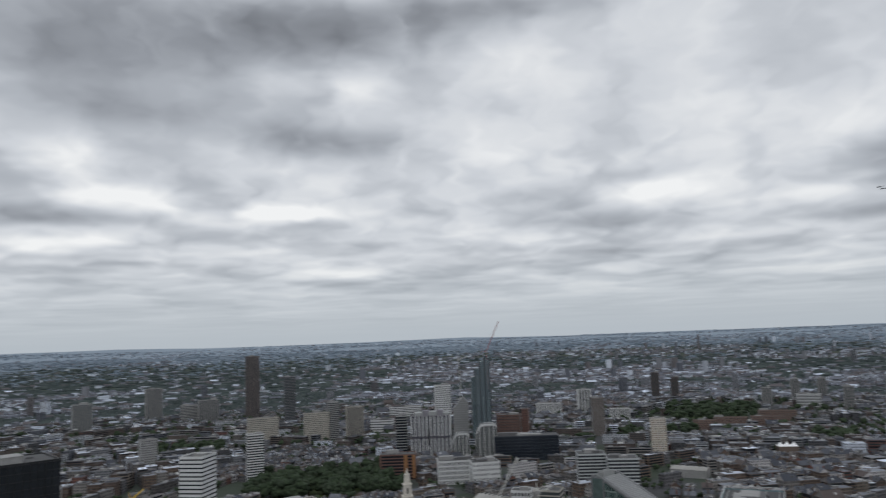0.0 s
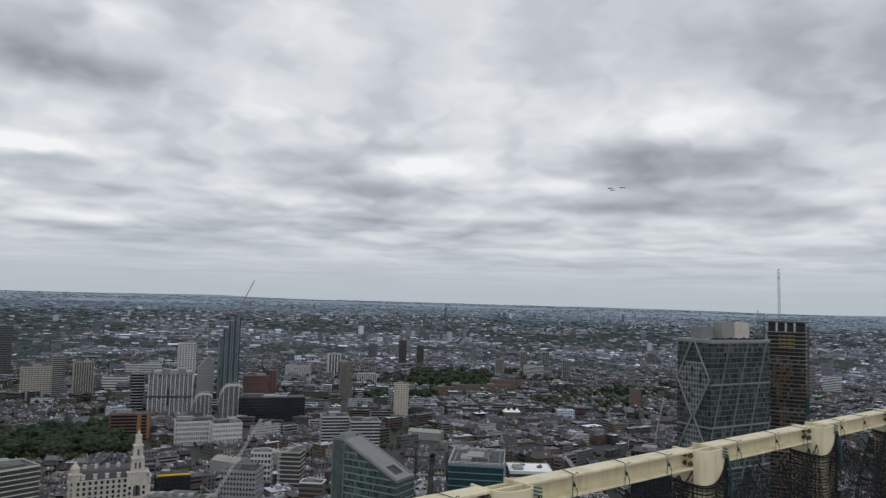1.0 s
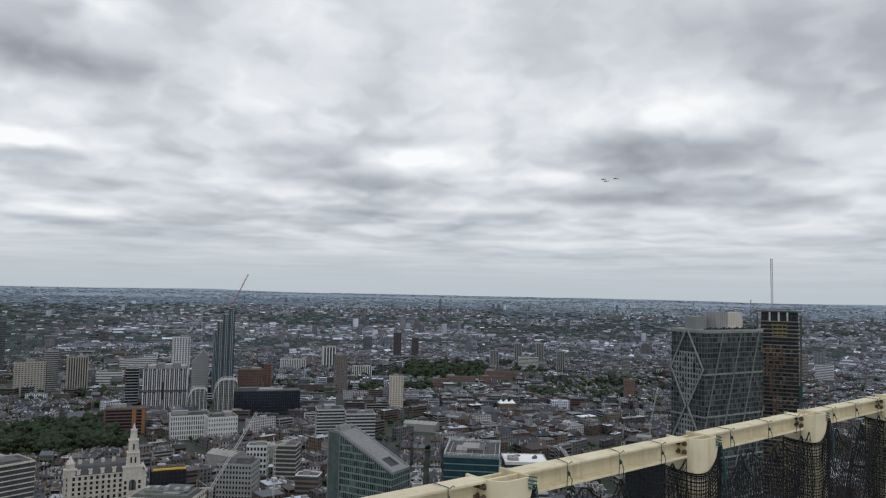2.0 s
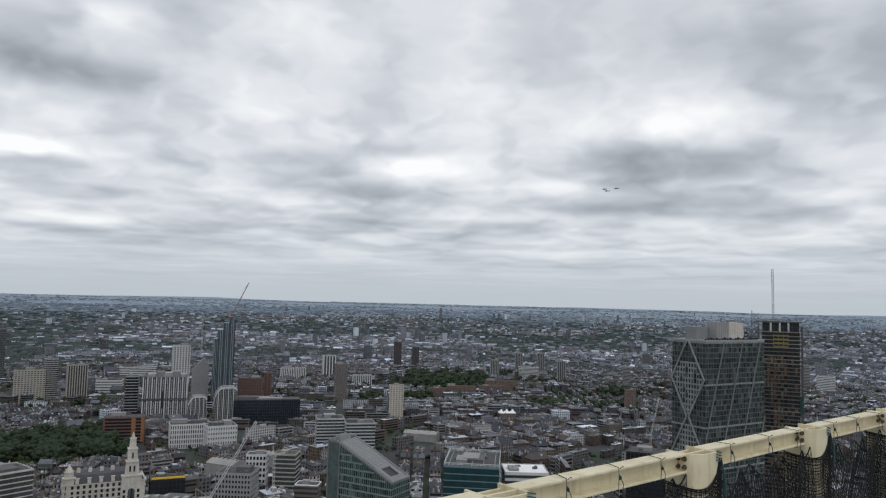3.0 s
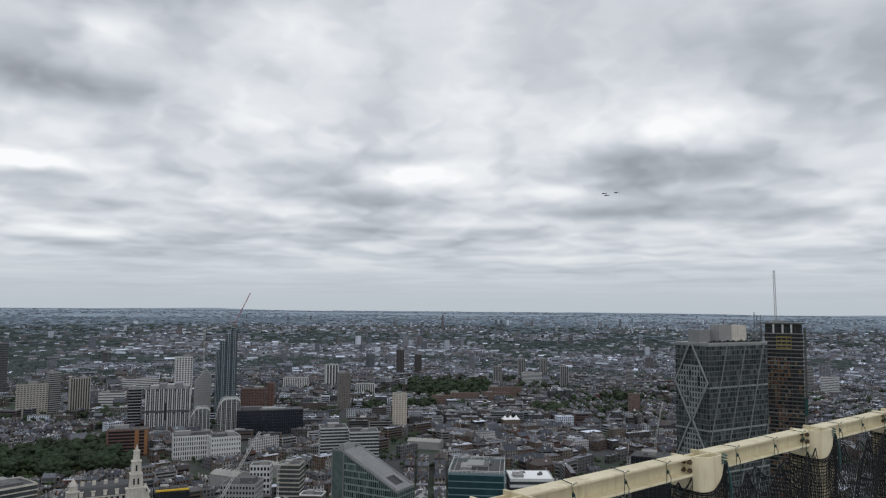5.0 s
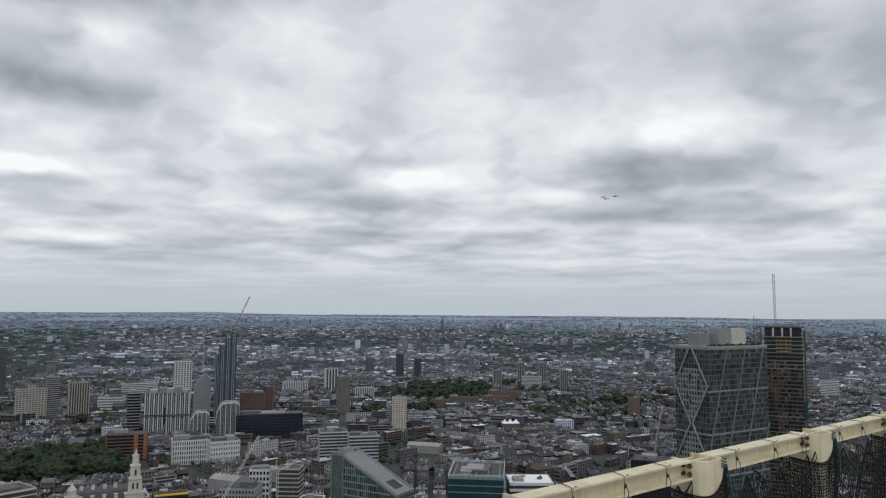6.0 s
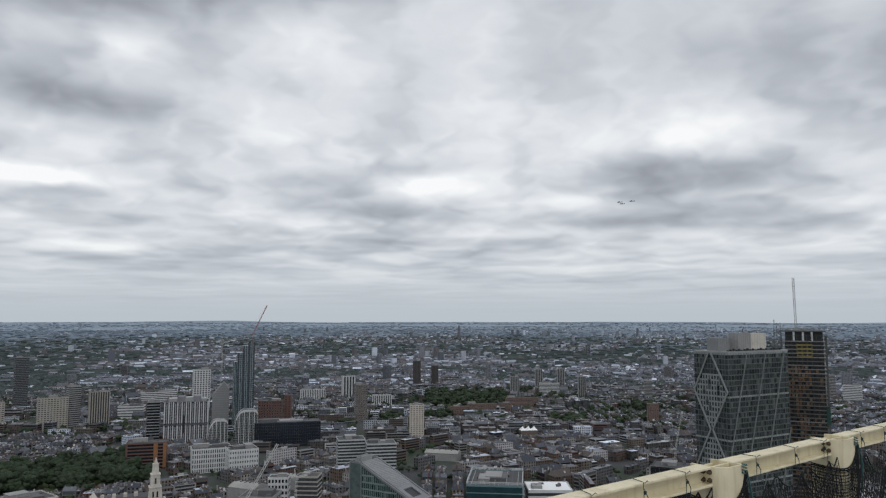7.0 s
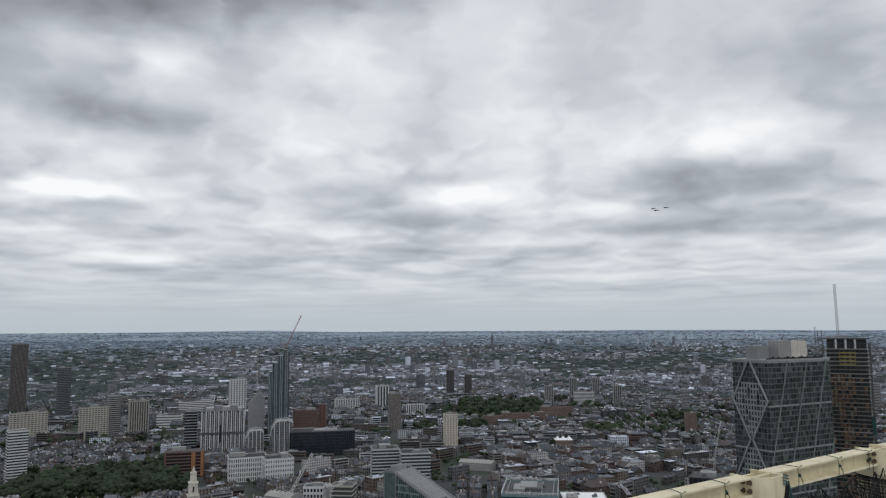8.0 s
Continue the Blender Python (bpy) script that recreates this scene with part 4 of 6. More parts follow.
def spire_building():
    """The long stone palace with arched centre bay, mansard roof and a tiered spire."""
    e = stand("stone_palace", "ornate pale stone office palace with a tiered spire and slate mansard", -20.75, 648, 4, 30, category="building")
    w, d, h, sx0 = 60.0, 30.0, 41.0, 19.5
    b = Build()
    b.box(-w / 2, w / 2, 0, d, 0, h)
    part("wall", b, M_STONE, e)
    for z in (14, 26, 36.6, 41):
        b = Build()
        ring(b, w, d, z, z + .7, .4, .6)
        part("cornice", b, M_STONE, e)
    b = Build()
    lo = [(-w / 2 + 1, 1, h + .7), (w / 2 - 1, 1, h + .7), (w / 2 - 1, d - 1, h + .7), (-w / 2 + 1, d - 1, h + .7)]
    hi = [(-w / 2 + 5, 5, h + 7), (w / 2 - 5, 5, h + 7), (w / 2 - 5, d - 5, h + 7), (-w / 2 + 5, d - 5, h + 7)]
    b.prism(lo, hi)
    part("mansard_roof", b, M_SLATE_DARK, e)
    pane = window_mesh(2.2, 2.9).mesh("window", [M_STONE, M_PANE])
    for k in range(10):
        for j in range(14):
            x = -w / 2 + 2.4 + j * 4.25
            if abs(x - sx0) > 8.6:
                part("window", pane, None, e, at=Matrix.Translation((x, -.05, 2.0 + k * 4.0)))
    for j in range(14):
        b = Build()
        x = -w / 2 + .4 + j * 4.25
        b.box(x - .4, x + .4, -.45, .1, 14.8, 36.5)
        part("pilaster", b, M_STONE, e)
    for j in range(6):
        b = Build()
        x = -w / 2 + 10 + j * 8.6
        if abs(x - sx0) > 9.6:
            b.box(x - 1.3, x + 1.3, 1.2, 5.5, h + 1, h + 4.4)
            b.box(x - 1.6, x + 1.6, .9, 5.8, h + 4.4, h + 4.9)
            part("dormer", b, M_STONE, e)
    for x in (-27, -19, -10.5, -2, 6):
        b = Build()
        b.box(x - 1.4, x + 1.4, 13, 15, h + 5, h + 10)
        for q in range(4):
            b.box(x - 1.2 + q * .65, x - .8 + q * .65, 13.7, 14.2, h + 10, h + 10.9)
        part("chimney_stack", b, M_STONE, e)
    # centre pavilion with a tall arch
    b = Build()
    b.box(sx0 - 7.5, sx0 + 7.5, -2.0, 6, 0, 45)
    b.box(sx0 - 8, sx0 + 8, -2.5, 6.4, 45, 46)
    part("centre_pavilion", b, M_STONE, e)
    b = Build()
    for k in range(9):
        a0, a1 = math.pi * k / 9, math.pi * (k + 1) / 9
        b.prism([(sx0 - 2.6 * math.cos(a0), -2.2, 27), (sx0 - 2.6 * math.cos(a1), -2.2, 27), (sx0 - 2.6 * math.cos(a1), -1.9, 27), (sx0 - 2.6 * math.cos(a0), -1.9, 27)],
                [(sx0 - 2.6 * math.cos(a0), -2.2, 33 + 2.6 * math.sin(a0)), (sx0 - 2.6 * math.cos(a1), -2.2, 33 + 2.6 * math.sin(a1)), (sx0 - 2.6 * math.cos(a1), -1.9, 33 + 2.6 * math.sin(a1)), (sx0 - 2.6 * math.cos(a0), -1.9, 33 + 2.6 * math.sin(a0))])
    part("arched_window", b, M_PANE, e)
    for k in range(8):
        for x in (sx0 - 5.3, sx0 + 5.3):
            part("window", pane, None, e, at=Matrix.Translation((x, -2.05, 2.0 + k * 4.3)))
    # the tiers of the spire
    tiers = [(46, 56, 9.0, 8.6), (56, 57, 9.8, 9.8), (57, 66, 7.4, 6.8), (66, 67, 7.8, 7.8), (67, 74, 5.4, 4.6), (74, 75, 5.2, 5.2), (75, 77.5, 3.0, 1.8), (77.5, 80, 1.8, .3)]
    spire = None
    for i, (z0, z1, w0, w1) in enumerate(tiers):
        b = Build()
        k = 4 if i < 4 else 8
        f = .7071 if k == 4 else .54
        lo = [(sx0 + math.cos(math.tau * (j + .5) / k) * w0 * f, 3 + math.sin(math.tau * (j + .5) / k) * w0 * f, z0) for j in range(k)]
        hi = [(sx0 + math.cos(math.tau * (j + .5) / k) * w1 * f, 3 + math.sin(math.tau * (j + .5) / k) * w1 * f, z1) for j in range(k)]
        b.prism(lo, hi)
        if i == 0:
            spire = part("spire", b, M_STONE, e)
        else:
            part("tier", b, M_STONE, spire)
    # Black panes on solid tiers: the openings' inner shade is put into their colour.
    slot = window_mesh(1.6, 5.0).mesh("belfry_opening", [M_STONE, M_BLACK])
    for x, z in ((sx0 - 1.6, 48.5), (sx0 + 1.6, 48.5), (sx0, 59)):
        part("belfry_opening", slot, None, spire, at=Matrix.Translation((x, 3 - 4.45 if z < 50 else 3 - 3.6, z)))
    for sx in (sx0 - 4.4, sx0 + 4.4):
        for z0, z1, r in ((46, 52, 1.2), (52, 56, .8)):
            b = Build()
            b.prism([(sx + r * a, -.8 + r * c, z0) for a, c in ((-1, -1), (1, -1), (1, 1), (-1, 1))], [(sx + r * a * .6, -.8 + r * c * .6, z1) for a, c in ((-1, -1), (1, -1), (1, 1), (-1, 1))])
            part("pinnacle", b, M_STONE, e)
    # corner turret at the west end
    b = Build()
    c8 = lambda r, z: [(-w / 2 + 4 + r * math.cos(math.tau * j / 10), 4 + r * math.sin(math.tau * j / 10), z) for j in range(10)]
    b.prism(c8(4.6, 0), c8(4.6, 46))
    b.prism(c8(5.1, 46), c8(5.1, 47))
    b.prism(c8(3.4, 47), c8(3.2, 51))
    b.prism(c8(3.6, 51), c8(.6, 56))
    part("corner_turret", b, M_STONE, e)


M_SLATE_DARK = plain("dark_slate", (.075, .078, .085), grain=1.0, dirt=.5)


def wedge_tower():
    """The glass tower with a roof that slopes like a wedge; origin at its near corner, x back along the front to the high end."""
    e = tagged(new("wedge_glass_tower"), "green-grey glass office tower with a sloping metal roof", "office tower")
    e.matrix_basis = Matrix.Translation(polar(-.05, 430)) @ Matrix.Rotation(radians(.05 - 33), 4, "Z")
    c = e.matrix_basis @ Vector((-21, 13, 0))
    FREE.append((math.degrees(math.atan2(c.x, c.y)), math.hypot(c.x, c.y), 27))
    L, dd, hi, lo = 47.0, 20.0, 106.0, 86.5
    flat = -L + 6
    slope = (hi - lo) / -flat
    top = lambda x: hi if x < flat else lo - x * slope
    prof = [(-L, hi), (flat, hi), (0, lo)]

    def slab(b, x0, x1, y0, y1, z0, z1):
        ring4 = [(x0, y0), (x1, y0), (x1, y1), (x0, y1)]
        b.prism([(x, y, top(x) + z0) for x, y in ring4], [(x, y, top(x) + z1) for x, y in ring4], 0, True, True)

    b = Build()
    for (x0, z0), (x1, z1) in zip(prof, prof[1:]):
        b.prism([(x0, 0, 0), (x1, 0, 0), (x1, dd, 0), (x0, dd, 0)], [(x0, 0, z0), (x1, 0, z1), (x1, dd, z1), (x0, dd, z0)])
    part("glass_wall", b, M_GLASS_GREEN, e)
    rng = random.Random(12)
    b = Build()
    for k in range(31):
        x = -L + k * 1.5
        for q in range(26):
            if q * 4 + 3.1 < top(x + 1.5) - .5 and rng.random() < .85:
                b.box(x + .1, x + 1.4, -.16, 0, q * 4, q * 4 + 3.05)
    tagged(part("glazing", b, M_WEDGE_PANE, e), kind="stuff")
    b = Build()
    slab(b, flat + .5, -12, 2.4, dd - 1.2, .1, .8)
    slab(b, -4.5, -.8, 2.4, dd - 1.2, .1, .8)
    slab(b, -12, -4.5, 2.4, 6, .1, .8)
    slab(b, -12, -4.5, 15, dd - 1.2, .1, .8)
    roof = part("sloping_roof", b, M_ALU, e)
    for k in range(20):
        b = Build()
        x = flat + 1 + k * 1.3
        slab(b, x, x + .28, 2.4, dd - 1.2, .8, 1.1)
        part("seam", b, M_STEEL, roof)
    # Shallow recess with a black floor: the well's shade is put into its colour.
    b = Build()
    slab(b, -12, -4.5, 6, 15, .05, .15)
    part("roof_well", b, M_BLACK, e)
    for y in (0, dd - .9):
        b = Build()
        for (x0, z0), (x1, z1) in zip(prof, prof[1:]):
            slab(b, x0, x1 - .01, y, y + .9, -.2, 1.3)
        part("roof_rim", b, M_ALU, e)
    b = Build()
    slab(b, -.9, .05, .9, dd - .9, -.2, 1.3)
    part("roof_rim", b, M_ALU, e)
    for k in range(5):
        b = Build()
        b.box(-L + .6 + k * 1.1, -L + 1.2 + k * 1.1, 4, 15, hi, hi + 1.5 + (k * 5 % 3))
        part("roof_fin", b, M_STEEL, e)
    for k in range(1, 27):
        z = k * 4.0
        xe = 0 if z < lo - .5 else -(z - lo + .5) / slope
        b = Build()
        b.box(-L - .15, xe, -.18, .2, z - .9, z)
        b.box(-L - .2, -L + .1, .2, dd, z - .5, z)
        if z < lo - 1:
            b.box(-.1, .2, -.15, dd, z - .5, z)
        part("floor_edge", b, M_STEEL_GREEN, e)
    for k in range(32):
        x = -L + k * 1.5
        b = Build()
        b.box(x - .08, x + .08, -.3, .1, 0, top(x))
        part("mullion", b, M_STEEL_GREEN, e)
    for k in range(10):
        y = 1.2 + k * 2.0
        b = Build()
        b.box(-.1, .3, y - .08, y + .08, 0, lo)
        part("mullion", b, M_STEEL_GREEN, e)
    b = Build()
    b.box(-L - .1, -L + 8.2, -.5, -.31, 0, hi)
    part("pale_glazing", b, M_PALEGLASS, e)
    for x in (-L - .2, -L + 8.4):
        b = Build()
        b.box(x, x + .7, -.7, .2, 0, top(x) + 1)
        part("corner_column", b, M_ALU, e)


# Mottled reflections are put into these greens, pane by pane.
M_WEDGE_PANE = make_mat("green_panes", [(0.0, (.018, .034, .034)), (.3, (.035, .06, .058)), (.6, (.06, .095, .09)), (.85, (.12, .165, .155))], grain=7.0, dirt=.9, rough=.16, spec=.7)
M_PALEGLASS = plain("pale_green_glass", (.08, .108, .105), grain=3.0, dirt=.9, rough=.2, spec=.6)
M_STEEL_GREEN = plain("green_grey_steel", (.20, .25, .24), grain=1.0, dirt=.4, rough=.45)


def aircraft(az, el, dist, heading):
    p = polar(az, dist * math.cos(radians(el)), EYE + dist * math.sin(radians(el)))
    e = tagged(new("aeroplane"), "small dark propeller aeroplane flying in a group of three", "aeroplane", "aeroplanes in formation")
    e.matrix_basis = Matrix.Translation(p) @ Matrix.Rotation(radians(-heading), 4, "Z") @ Matrix.Rotation(radians(4), 4, "Y")
    k = 8
    b = Build()
    st = [(-4.6, .12, 0), (-2, .45, 0), (1, .62, .05), (3, .58, 0), (4.3, .42, 0), (4.8, .1, 0)]
    rings = [[(r * math.cos(math.tau * j / k), y, z + r * 1.2 * math.sin(math.tau * j / k)) for j in range(k)] for y, r, z in st]
    for r0, r1 in zip(rings, rings[1:]):
        b.prism(r0, r1, 0, r1 is rings[-1])
    part("fuselage", b, M_PLANE, e)
    for s in (-1, 1):
        b = Build()
        ring_l = [(0, .2, -.3), (0, 2.6, -.3), (s * 4.6, 2.0, .2), (s * 5.6, 1.2, .3), (s * 4.6, .6, .2)]
        ring_h = [(x, y, z + (.28 if i < 2 else .1)) for i, (x, y, z) in enumerate(ring_l)]
        if s < 0:
            ring_l, ring_h = ring_l[::-1], ring_h[::-1]
        b.prism(ring_l, ring_h, 0, True, True)
        part("wing", b, M_PLANE, e)
        b = Build()
        b.box(min(0, s * 1.9), max(0, s * 1.9), -4.6, -3.6, .1, .2, bottom=True)
        part("tailplane", b, M_PLANE, e)
    b = Build()
    b.prism([(-.06, -4.8, .1), (.06, -4.8, .1), (.06, -3.5, .1), (-.06, -3.5, .1)], [(-.05, -4.8, 1.5), (.05, -4.8, 1.5), (.05, -4.1, 1.5), (-.05, -4.1, 1.5)])
    part("fin", b, M_PLANE, e)
    b = Build()
    b.ball((0, 1.2, .75), .42, .4, 0, 1, random.Random(1), 0)
    part("canopy", b, M_GLASS_DARK, e)


def tree_mesh(seed):
    rng = random.Random(seed)
    t = Build()
    t.prism([(.55 * math.cos(math.tau * j / 7), .55 * math.sin(math.tau * j / 7), 0) for j in range(7)], [(.28 * math.cos(math.tau * j / 7), .28 * math.sin(math.tau * j / 7), 8) for j in range(7)])
    c = Build()
    for k in range(9):
        a = rng.uniform(0, math.tau)
        q = Vector((math.cos(a) * rng.uniform(2, 5), math.sin(a) * rng.uniform(2, 5), rng.uniform(8, 13)))
        t.beam((0, 0, rng.uniform(4, 7)), q, .28)
    for k in range(30):
        a, rr, z = rng.uniform(0, math.tau), rng.uniform(0, 5.6), rng.uniform(5.5, 14.5)
        rr *= 1 - max(0, (z - 10) / 8) ** 2
        x, y = math.cos(a) * rr, math.sin(a) * rr
        s = rng.uniform(2.2, 3.7)
        c.ball((x, y, z), s, s * .85, 0, 1, rng, .2)
        for q in range(26):
            d = Vector((rng.gauss(0, 1), rng.gauss(0, 1), rng.gauss(.4, .8))).normalized()
            p = Vector((x, y, z)) + Vector((d.x * s, d.y * s, d.z * s * .85)) * rng.uniform(.95, 1.15)
            u = Vector((rng.uniform(-1, 1), rng.uniform(-1, 1), rng.uniform(-1, 1))).normalized() * rng.uniform(.2, .42)
            v = Vector((rng.uniform(-1, 1), rng.uniform(-1, 1), rng.uniform(-1, 1))).normalized() * rng.uniform(.2, .42)
            c.face([tuple(p - u), tuple(p - v), tuple(p + u), tuple(p + v)])
    return t, c


def parks():
    protos = []
    for s in range(4):
        t, c = tree_mesh(40 + s)
        e = tagged(new("plane_tree"), "large dark green broadleaf tree with a rounded crown", "tree", "trees of the park")
        part("trunk", t, M_BARK, e)
        part("crown", c, M_LEAF, e)
        protos.append(e)
    rng = random.Random(9)
    spots = []
    def row(az0, az1, d0, d1, n, k0=.8, k1=1.25):
        for i in range(n):
            spots.append((rng.uniform(az0, az1), rng.uniform(d0, d1), rng.uniform(k0, k1)))
    row(-29.5, -20.3, 930, 1075, 120, 1.0, 1.5)
    row(-31.0, -28.8, 940, 1040, 18, 1.0, 1.3)
    row(-20.3, -18.9, 935, 985, 12, .8, 1.1)
    row(-37.6, -32.6, 1345, 1450, 40, 1.0, 1.4)
    row(.9, 7.0, 1570, 1840, 110, 1.0, 1.5)
    row(-2.4, -1.0, 1350, 1400, 12, .9, 1.3)
    row(10.6, 13.0, 1300, 1395, 34, 1.0, 1.4)
    row(16.0, 18.4, 1555, 1630, 26, .9, 1.3)
    row(.7, 2.9, 1360, 1440, 22, .9, 1.3)
    row(-36, -33, 1180, 1230, 10, .7, 1.0)
    far_trees = Build()
    near_spots = [q for q in spots if q[1] < 1250]
    for az, dist, k in spots:
        if dist < 1250:
            continue
        p = polar(az, dist)
        far_trees.beam((p.x, p.y, 0), (p.x, p.y, 9 * k), .7)
        for q in range(13):
            a, rr, z = rng.uniform(0, math.tau), rng.uniform(0, 5.2) * k, rng.uniform(5, 14.5) * k
            s = rng.uniform(2.2, 3.6) * k
            far_trees.ball((p.x + math.cos(a) * rr, p.y + math.sin(a) * rr, z), s, s * .85, 0, 0, rng, .22)
    tagged(part("park_woods", far_trees, M_LEAF), "dark green broadleaf trees massed in small parks", "trees", kind="stuff")
    for i, (az, dist, k) in enumerate(near_spots):
        p = polar(az, dist)
        m = Matrix.Translation(p) @ Matrix.Rotation(rng.uniform(0, 6.28), 4, "Z")
        if i < 4:
            ob = protos[i]
            ob.matrix_basis = m
        else:
            ob = copy_thing(protos[i % 4], m)
        ob.scale = (k, k, k * rng.uniform(.85, 1.1))
    lawn = Build()
    for az, dist, rx, ry in ((-24.6, 1000, 86, 60), (-35, 1400, 58, 46), (4, 1680, 66, 60)):
        c = polar(az, dist)
        lawn.face([(c.x + rx * math.cos(math.tau * j / 24), c.y + ry * math.sin(math.tau * j / 24), .12) for j in range(24)])
    tagged(part("park_lawn", lawn, M_GRASS), "green park lawn under the trees", "lawn", kind="structure")


def barrel_hall(az, dist, w, d, h, turn):
    e = stand("barrel_roofed_hall", "long hall with a pale curved metal roof among the houses", az, dist, turn, max(w, d) * .5)
    b = Build()
    b.box(-w / 2, w / 2, 0, d, 0, h)
    part("wall", b, M_CONC, e)
    b = Build()
    n = 10
    arc = [(-w / 2 - .5 + (w + 1) * k / n, h + math.sin(math.pi * k / n) * w * .16) for k in range(n + 1)]
    b.prism([(x, d + .5, z + .05) for x, z in arc], [(x, -.5, z + .05) for x, z in arc], 0, True, True)
    part("curved_roof", b, M_BARREL, e)
    for k in range(6):
        b = Build()
        y = 2 + k * (d - 4) / 5
        b.box(-w * .12, w * .12, y - .5, y + .5, h + w * .15, h + w * .17 + .4)
        part("rooflight", b, M_PANE, e)


def front_roof_building():
    """The near building whose long grey-green roof and plant rise into view."""
    e = tower("grey_roofed_building", "near office building with a long grey-green flat roof", -17.2, 540, 44, 30, 47, -24, 12, 14, 8, "grid", M_STONE, M_PANE, M_STONE, 2, .45, .55, 77)
    b = Build()
    b.box(-18, 18, 4, 26, 47.3, 49.2)
    b.box(-14, 14, 8, 22, 49.2, 50.6)
    part("green_grey_roof", b, M_GREENROOF, e)
    for k in range(5):
        b = Build()
        b.box(-15 + k * 7, -12 + k * 7, 10, 15, 50.6, 52 + (k * 7 % 3) * .6)
        part("roof_unit", b, M_STEEL, e)


M_BARREL = plain("pale_curved_metal", (.30, .295, .28), grain=2.0, dirt=.4, rough=.6)
M_GREENROOF = plain("grey_green_roofing", (.15, .165, .15), grain=2.0, dirt=.5)


def marquee(az, dist):
    e = stand("white_marquee", "white tensile marquee roof among the houses", az, dist, 15, 0)
    b = Build()
    for x0, x1 in ((-14, -5), (-4.6, 4.6), (5, 14)):
        c = (x0 + x1) / 2
        for p, q in (((x0, 0), (x1, 0)), ((x1, 0), (x1, 16)), ((x1, 16), (x0, 16)), ((x0, 16), (x0, 0))):
            b.face([(*p, 13), (*q, 13), ((q[0] + c) / 2, (q[1] + 8) / 2, 15.2), ((p[0] + c) / 2, (p[1] + 8) / 2, 15.2)])
            b.face([((p[0] + c) / 2, (p[1] + 8) / 2, 15.2), ((q[0] + c) / 2, (q[1] + 8) / 2, 15.2), (c, 8, 19)])
    part("canopy", b, M_TENT, e)
    b = Build()
    b.box(-14, 14, 0, 16, 0, 13)
    part("hall_wall", b, M_BROWN, e)


M_TENT = plain("white_canvas", (.82, .83, .84), grain=2.0, dirt=.15)

braced_tower()
construction_tower()
slim_tower()
rounded_block(-14.85, 1153, 28, 41, 16, 4, 26)
rounded_block(-12.85, 1137, 34, 56, 16, 4, 30)
spire_building()
wedge_tower()
M_MANSION = plain("mansion_brick", (.16, .108, .092), grain=1.2, dirt=.4)
M_GREYBROWN = plain("grey_brown_brick", (.15, .13, .12), grain=1.5, dirt=.4)
M_DUNFIN = plain("brown_fins", (.17, .15, .145), grain=2.0, dirt=.4)
M_BLUEBLK = plain("blue_black_cladding", (.045, .052, .066), grain=2.0, dirt=.5, rough=.4)
M_GLASS_BLUEBLK = plain("blue_black_glass", (.022, .028, .038), grain=7.0, dirt=.9, rough=.12, spec=.7)
M_VIOLET_GLASS = plain("violet_grey_glass", (.06, .06, .076), grain=4.0, dirt=.7, rough=.2, spec=.5)
M_DUN = plain("dun_cladding", (.085, .07, .066), grain=2.0, dirt=.4)
M_BALC = make_mat("balcony_fronts", [(0.0, (.20, .14, .10)), (.5, (.12, .10, .09)), (.8, (.30, .22, .15))], per="object", grain=1.0, dirt=.3)
M_STEEL_TEAL = plain("teal_steel", (.14, .22, .24), grain=1.0, dirt=.3, rough=.4)
M_PALEBAND = plain("pale_grey_bands", (.42, .44, .45), grain=2.0, dirt=.35)

M_ORANGE_BAY = plain("orange_tiles", (.26, .13, .06), grain=1.0, dirt=.4)

# name, label, bearing, distance, width, depth, height, turn, floors, bays, side bays, style, wall, glass, trim, plant, gap, window height, seed
def finned_block():
    """The office block with white fins in two tiers, a dark glazed band between them and plant on a stepped roof."""
    w, d, h = 62.0, 30.0, 66.0
    e = stand("office_block", "dark violet-grey office block with white vertical fins", -17.1, 1182, -4, 34)
    b = Build()
    b.box(-w / 2, w / 2, 0, d, 0, h)
    part("glass_wall", b, M_VIOLET_GLASS, e)
    for z0, z1, n in ((4, 31, 20), (34.5, h, 20)):
        for k in range(n + 1):
            x = -w / 2 + k * w / n
            b = Build()
            t = .75 if k % 2 == 0 else .38
            b.box(x - t, x + t, -.9, .1, z0, z1 - (2 if k % 4 == 1 else 0))
            part("fin", b, M_WHITE if k % 2 == 0 else M_PALEBAND, e)
            if k % 2 and k < n + 1:
                y = k * d / n
                b = Build()
                b.box(w / 2 - .1, w / 2 + .8, y - .5, y + .5, z0, z1)
                part("fin", b, M_PALEBAND, e)
    for k in range(1, 16):
        b = Build()
        ring(b, w, d, k * 4.1 - .45, k * 4.1, .2, .3)
        part("floor_edge", b, M_PURPLE, e)
    b = Build()
    b.box(-w / 2 + 26.5, -w / 2 + 29, -1.2, 0, 20, 46)
    part("dark_bay", b, M_BLACK, e)
    topping(e, w, d, h, M_PURPLE, random.Random(0), 1)
    for k, (x0, x1, hh) in enumerate(((-26, -14, 5), (-13, -3, 8), (-2, 9, 6.5), (10, 20, 8.5), (21, 28, 4.5))):
        b = Build()
        b.box(x0, x1, 3, 22, h + .3, h + hh)
        b.box(x0 + 1, x1 - 1, 2.4, 3, h + 1, h + hh - .6)
        part("plant_screen", b, M_PURPLE if k % 2 else M_STEEL, e)


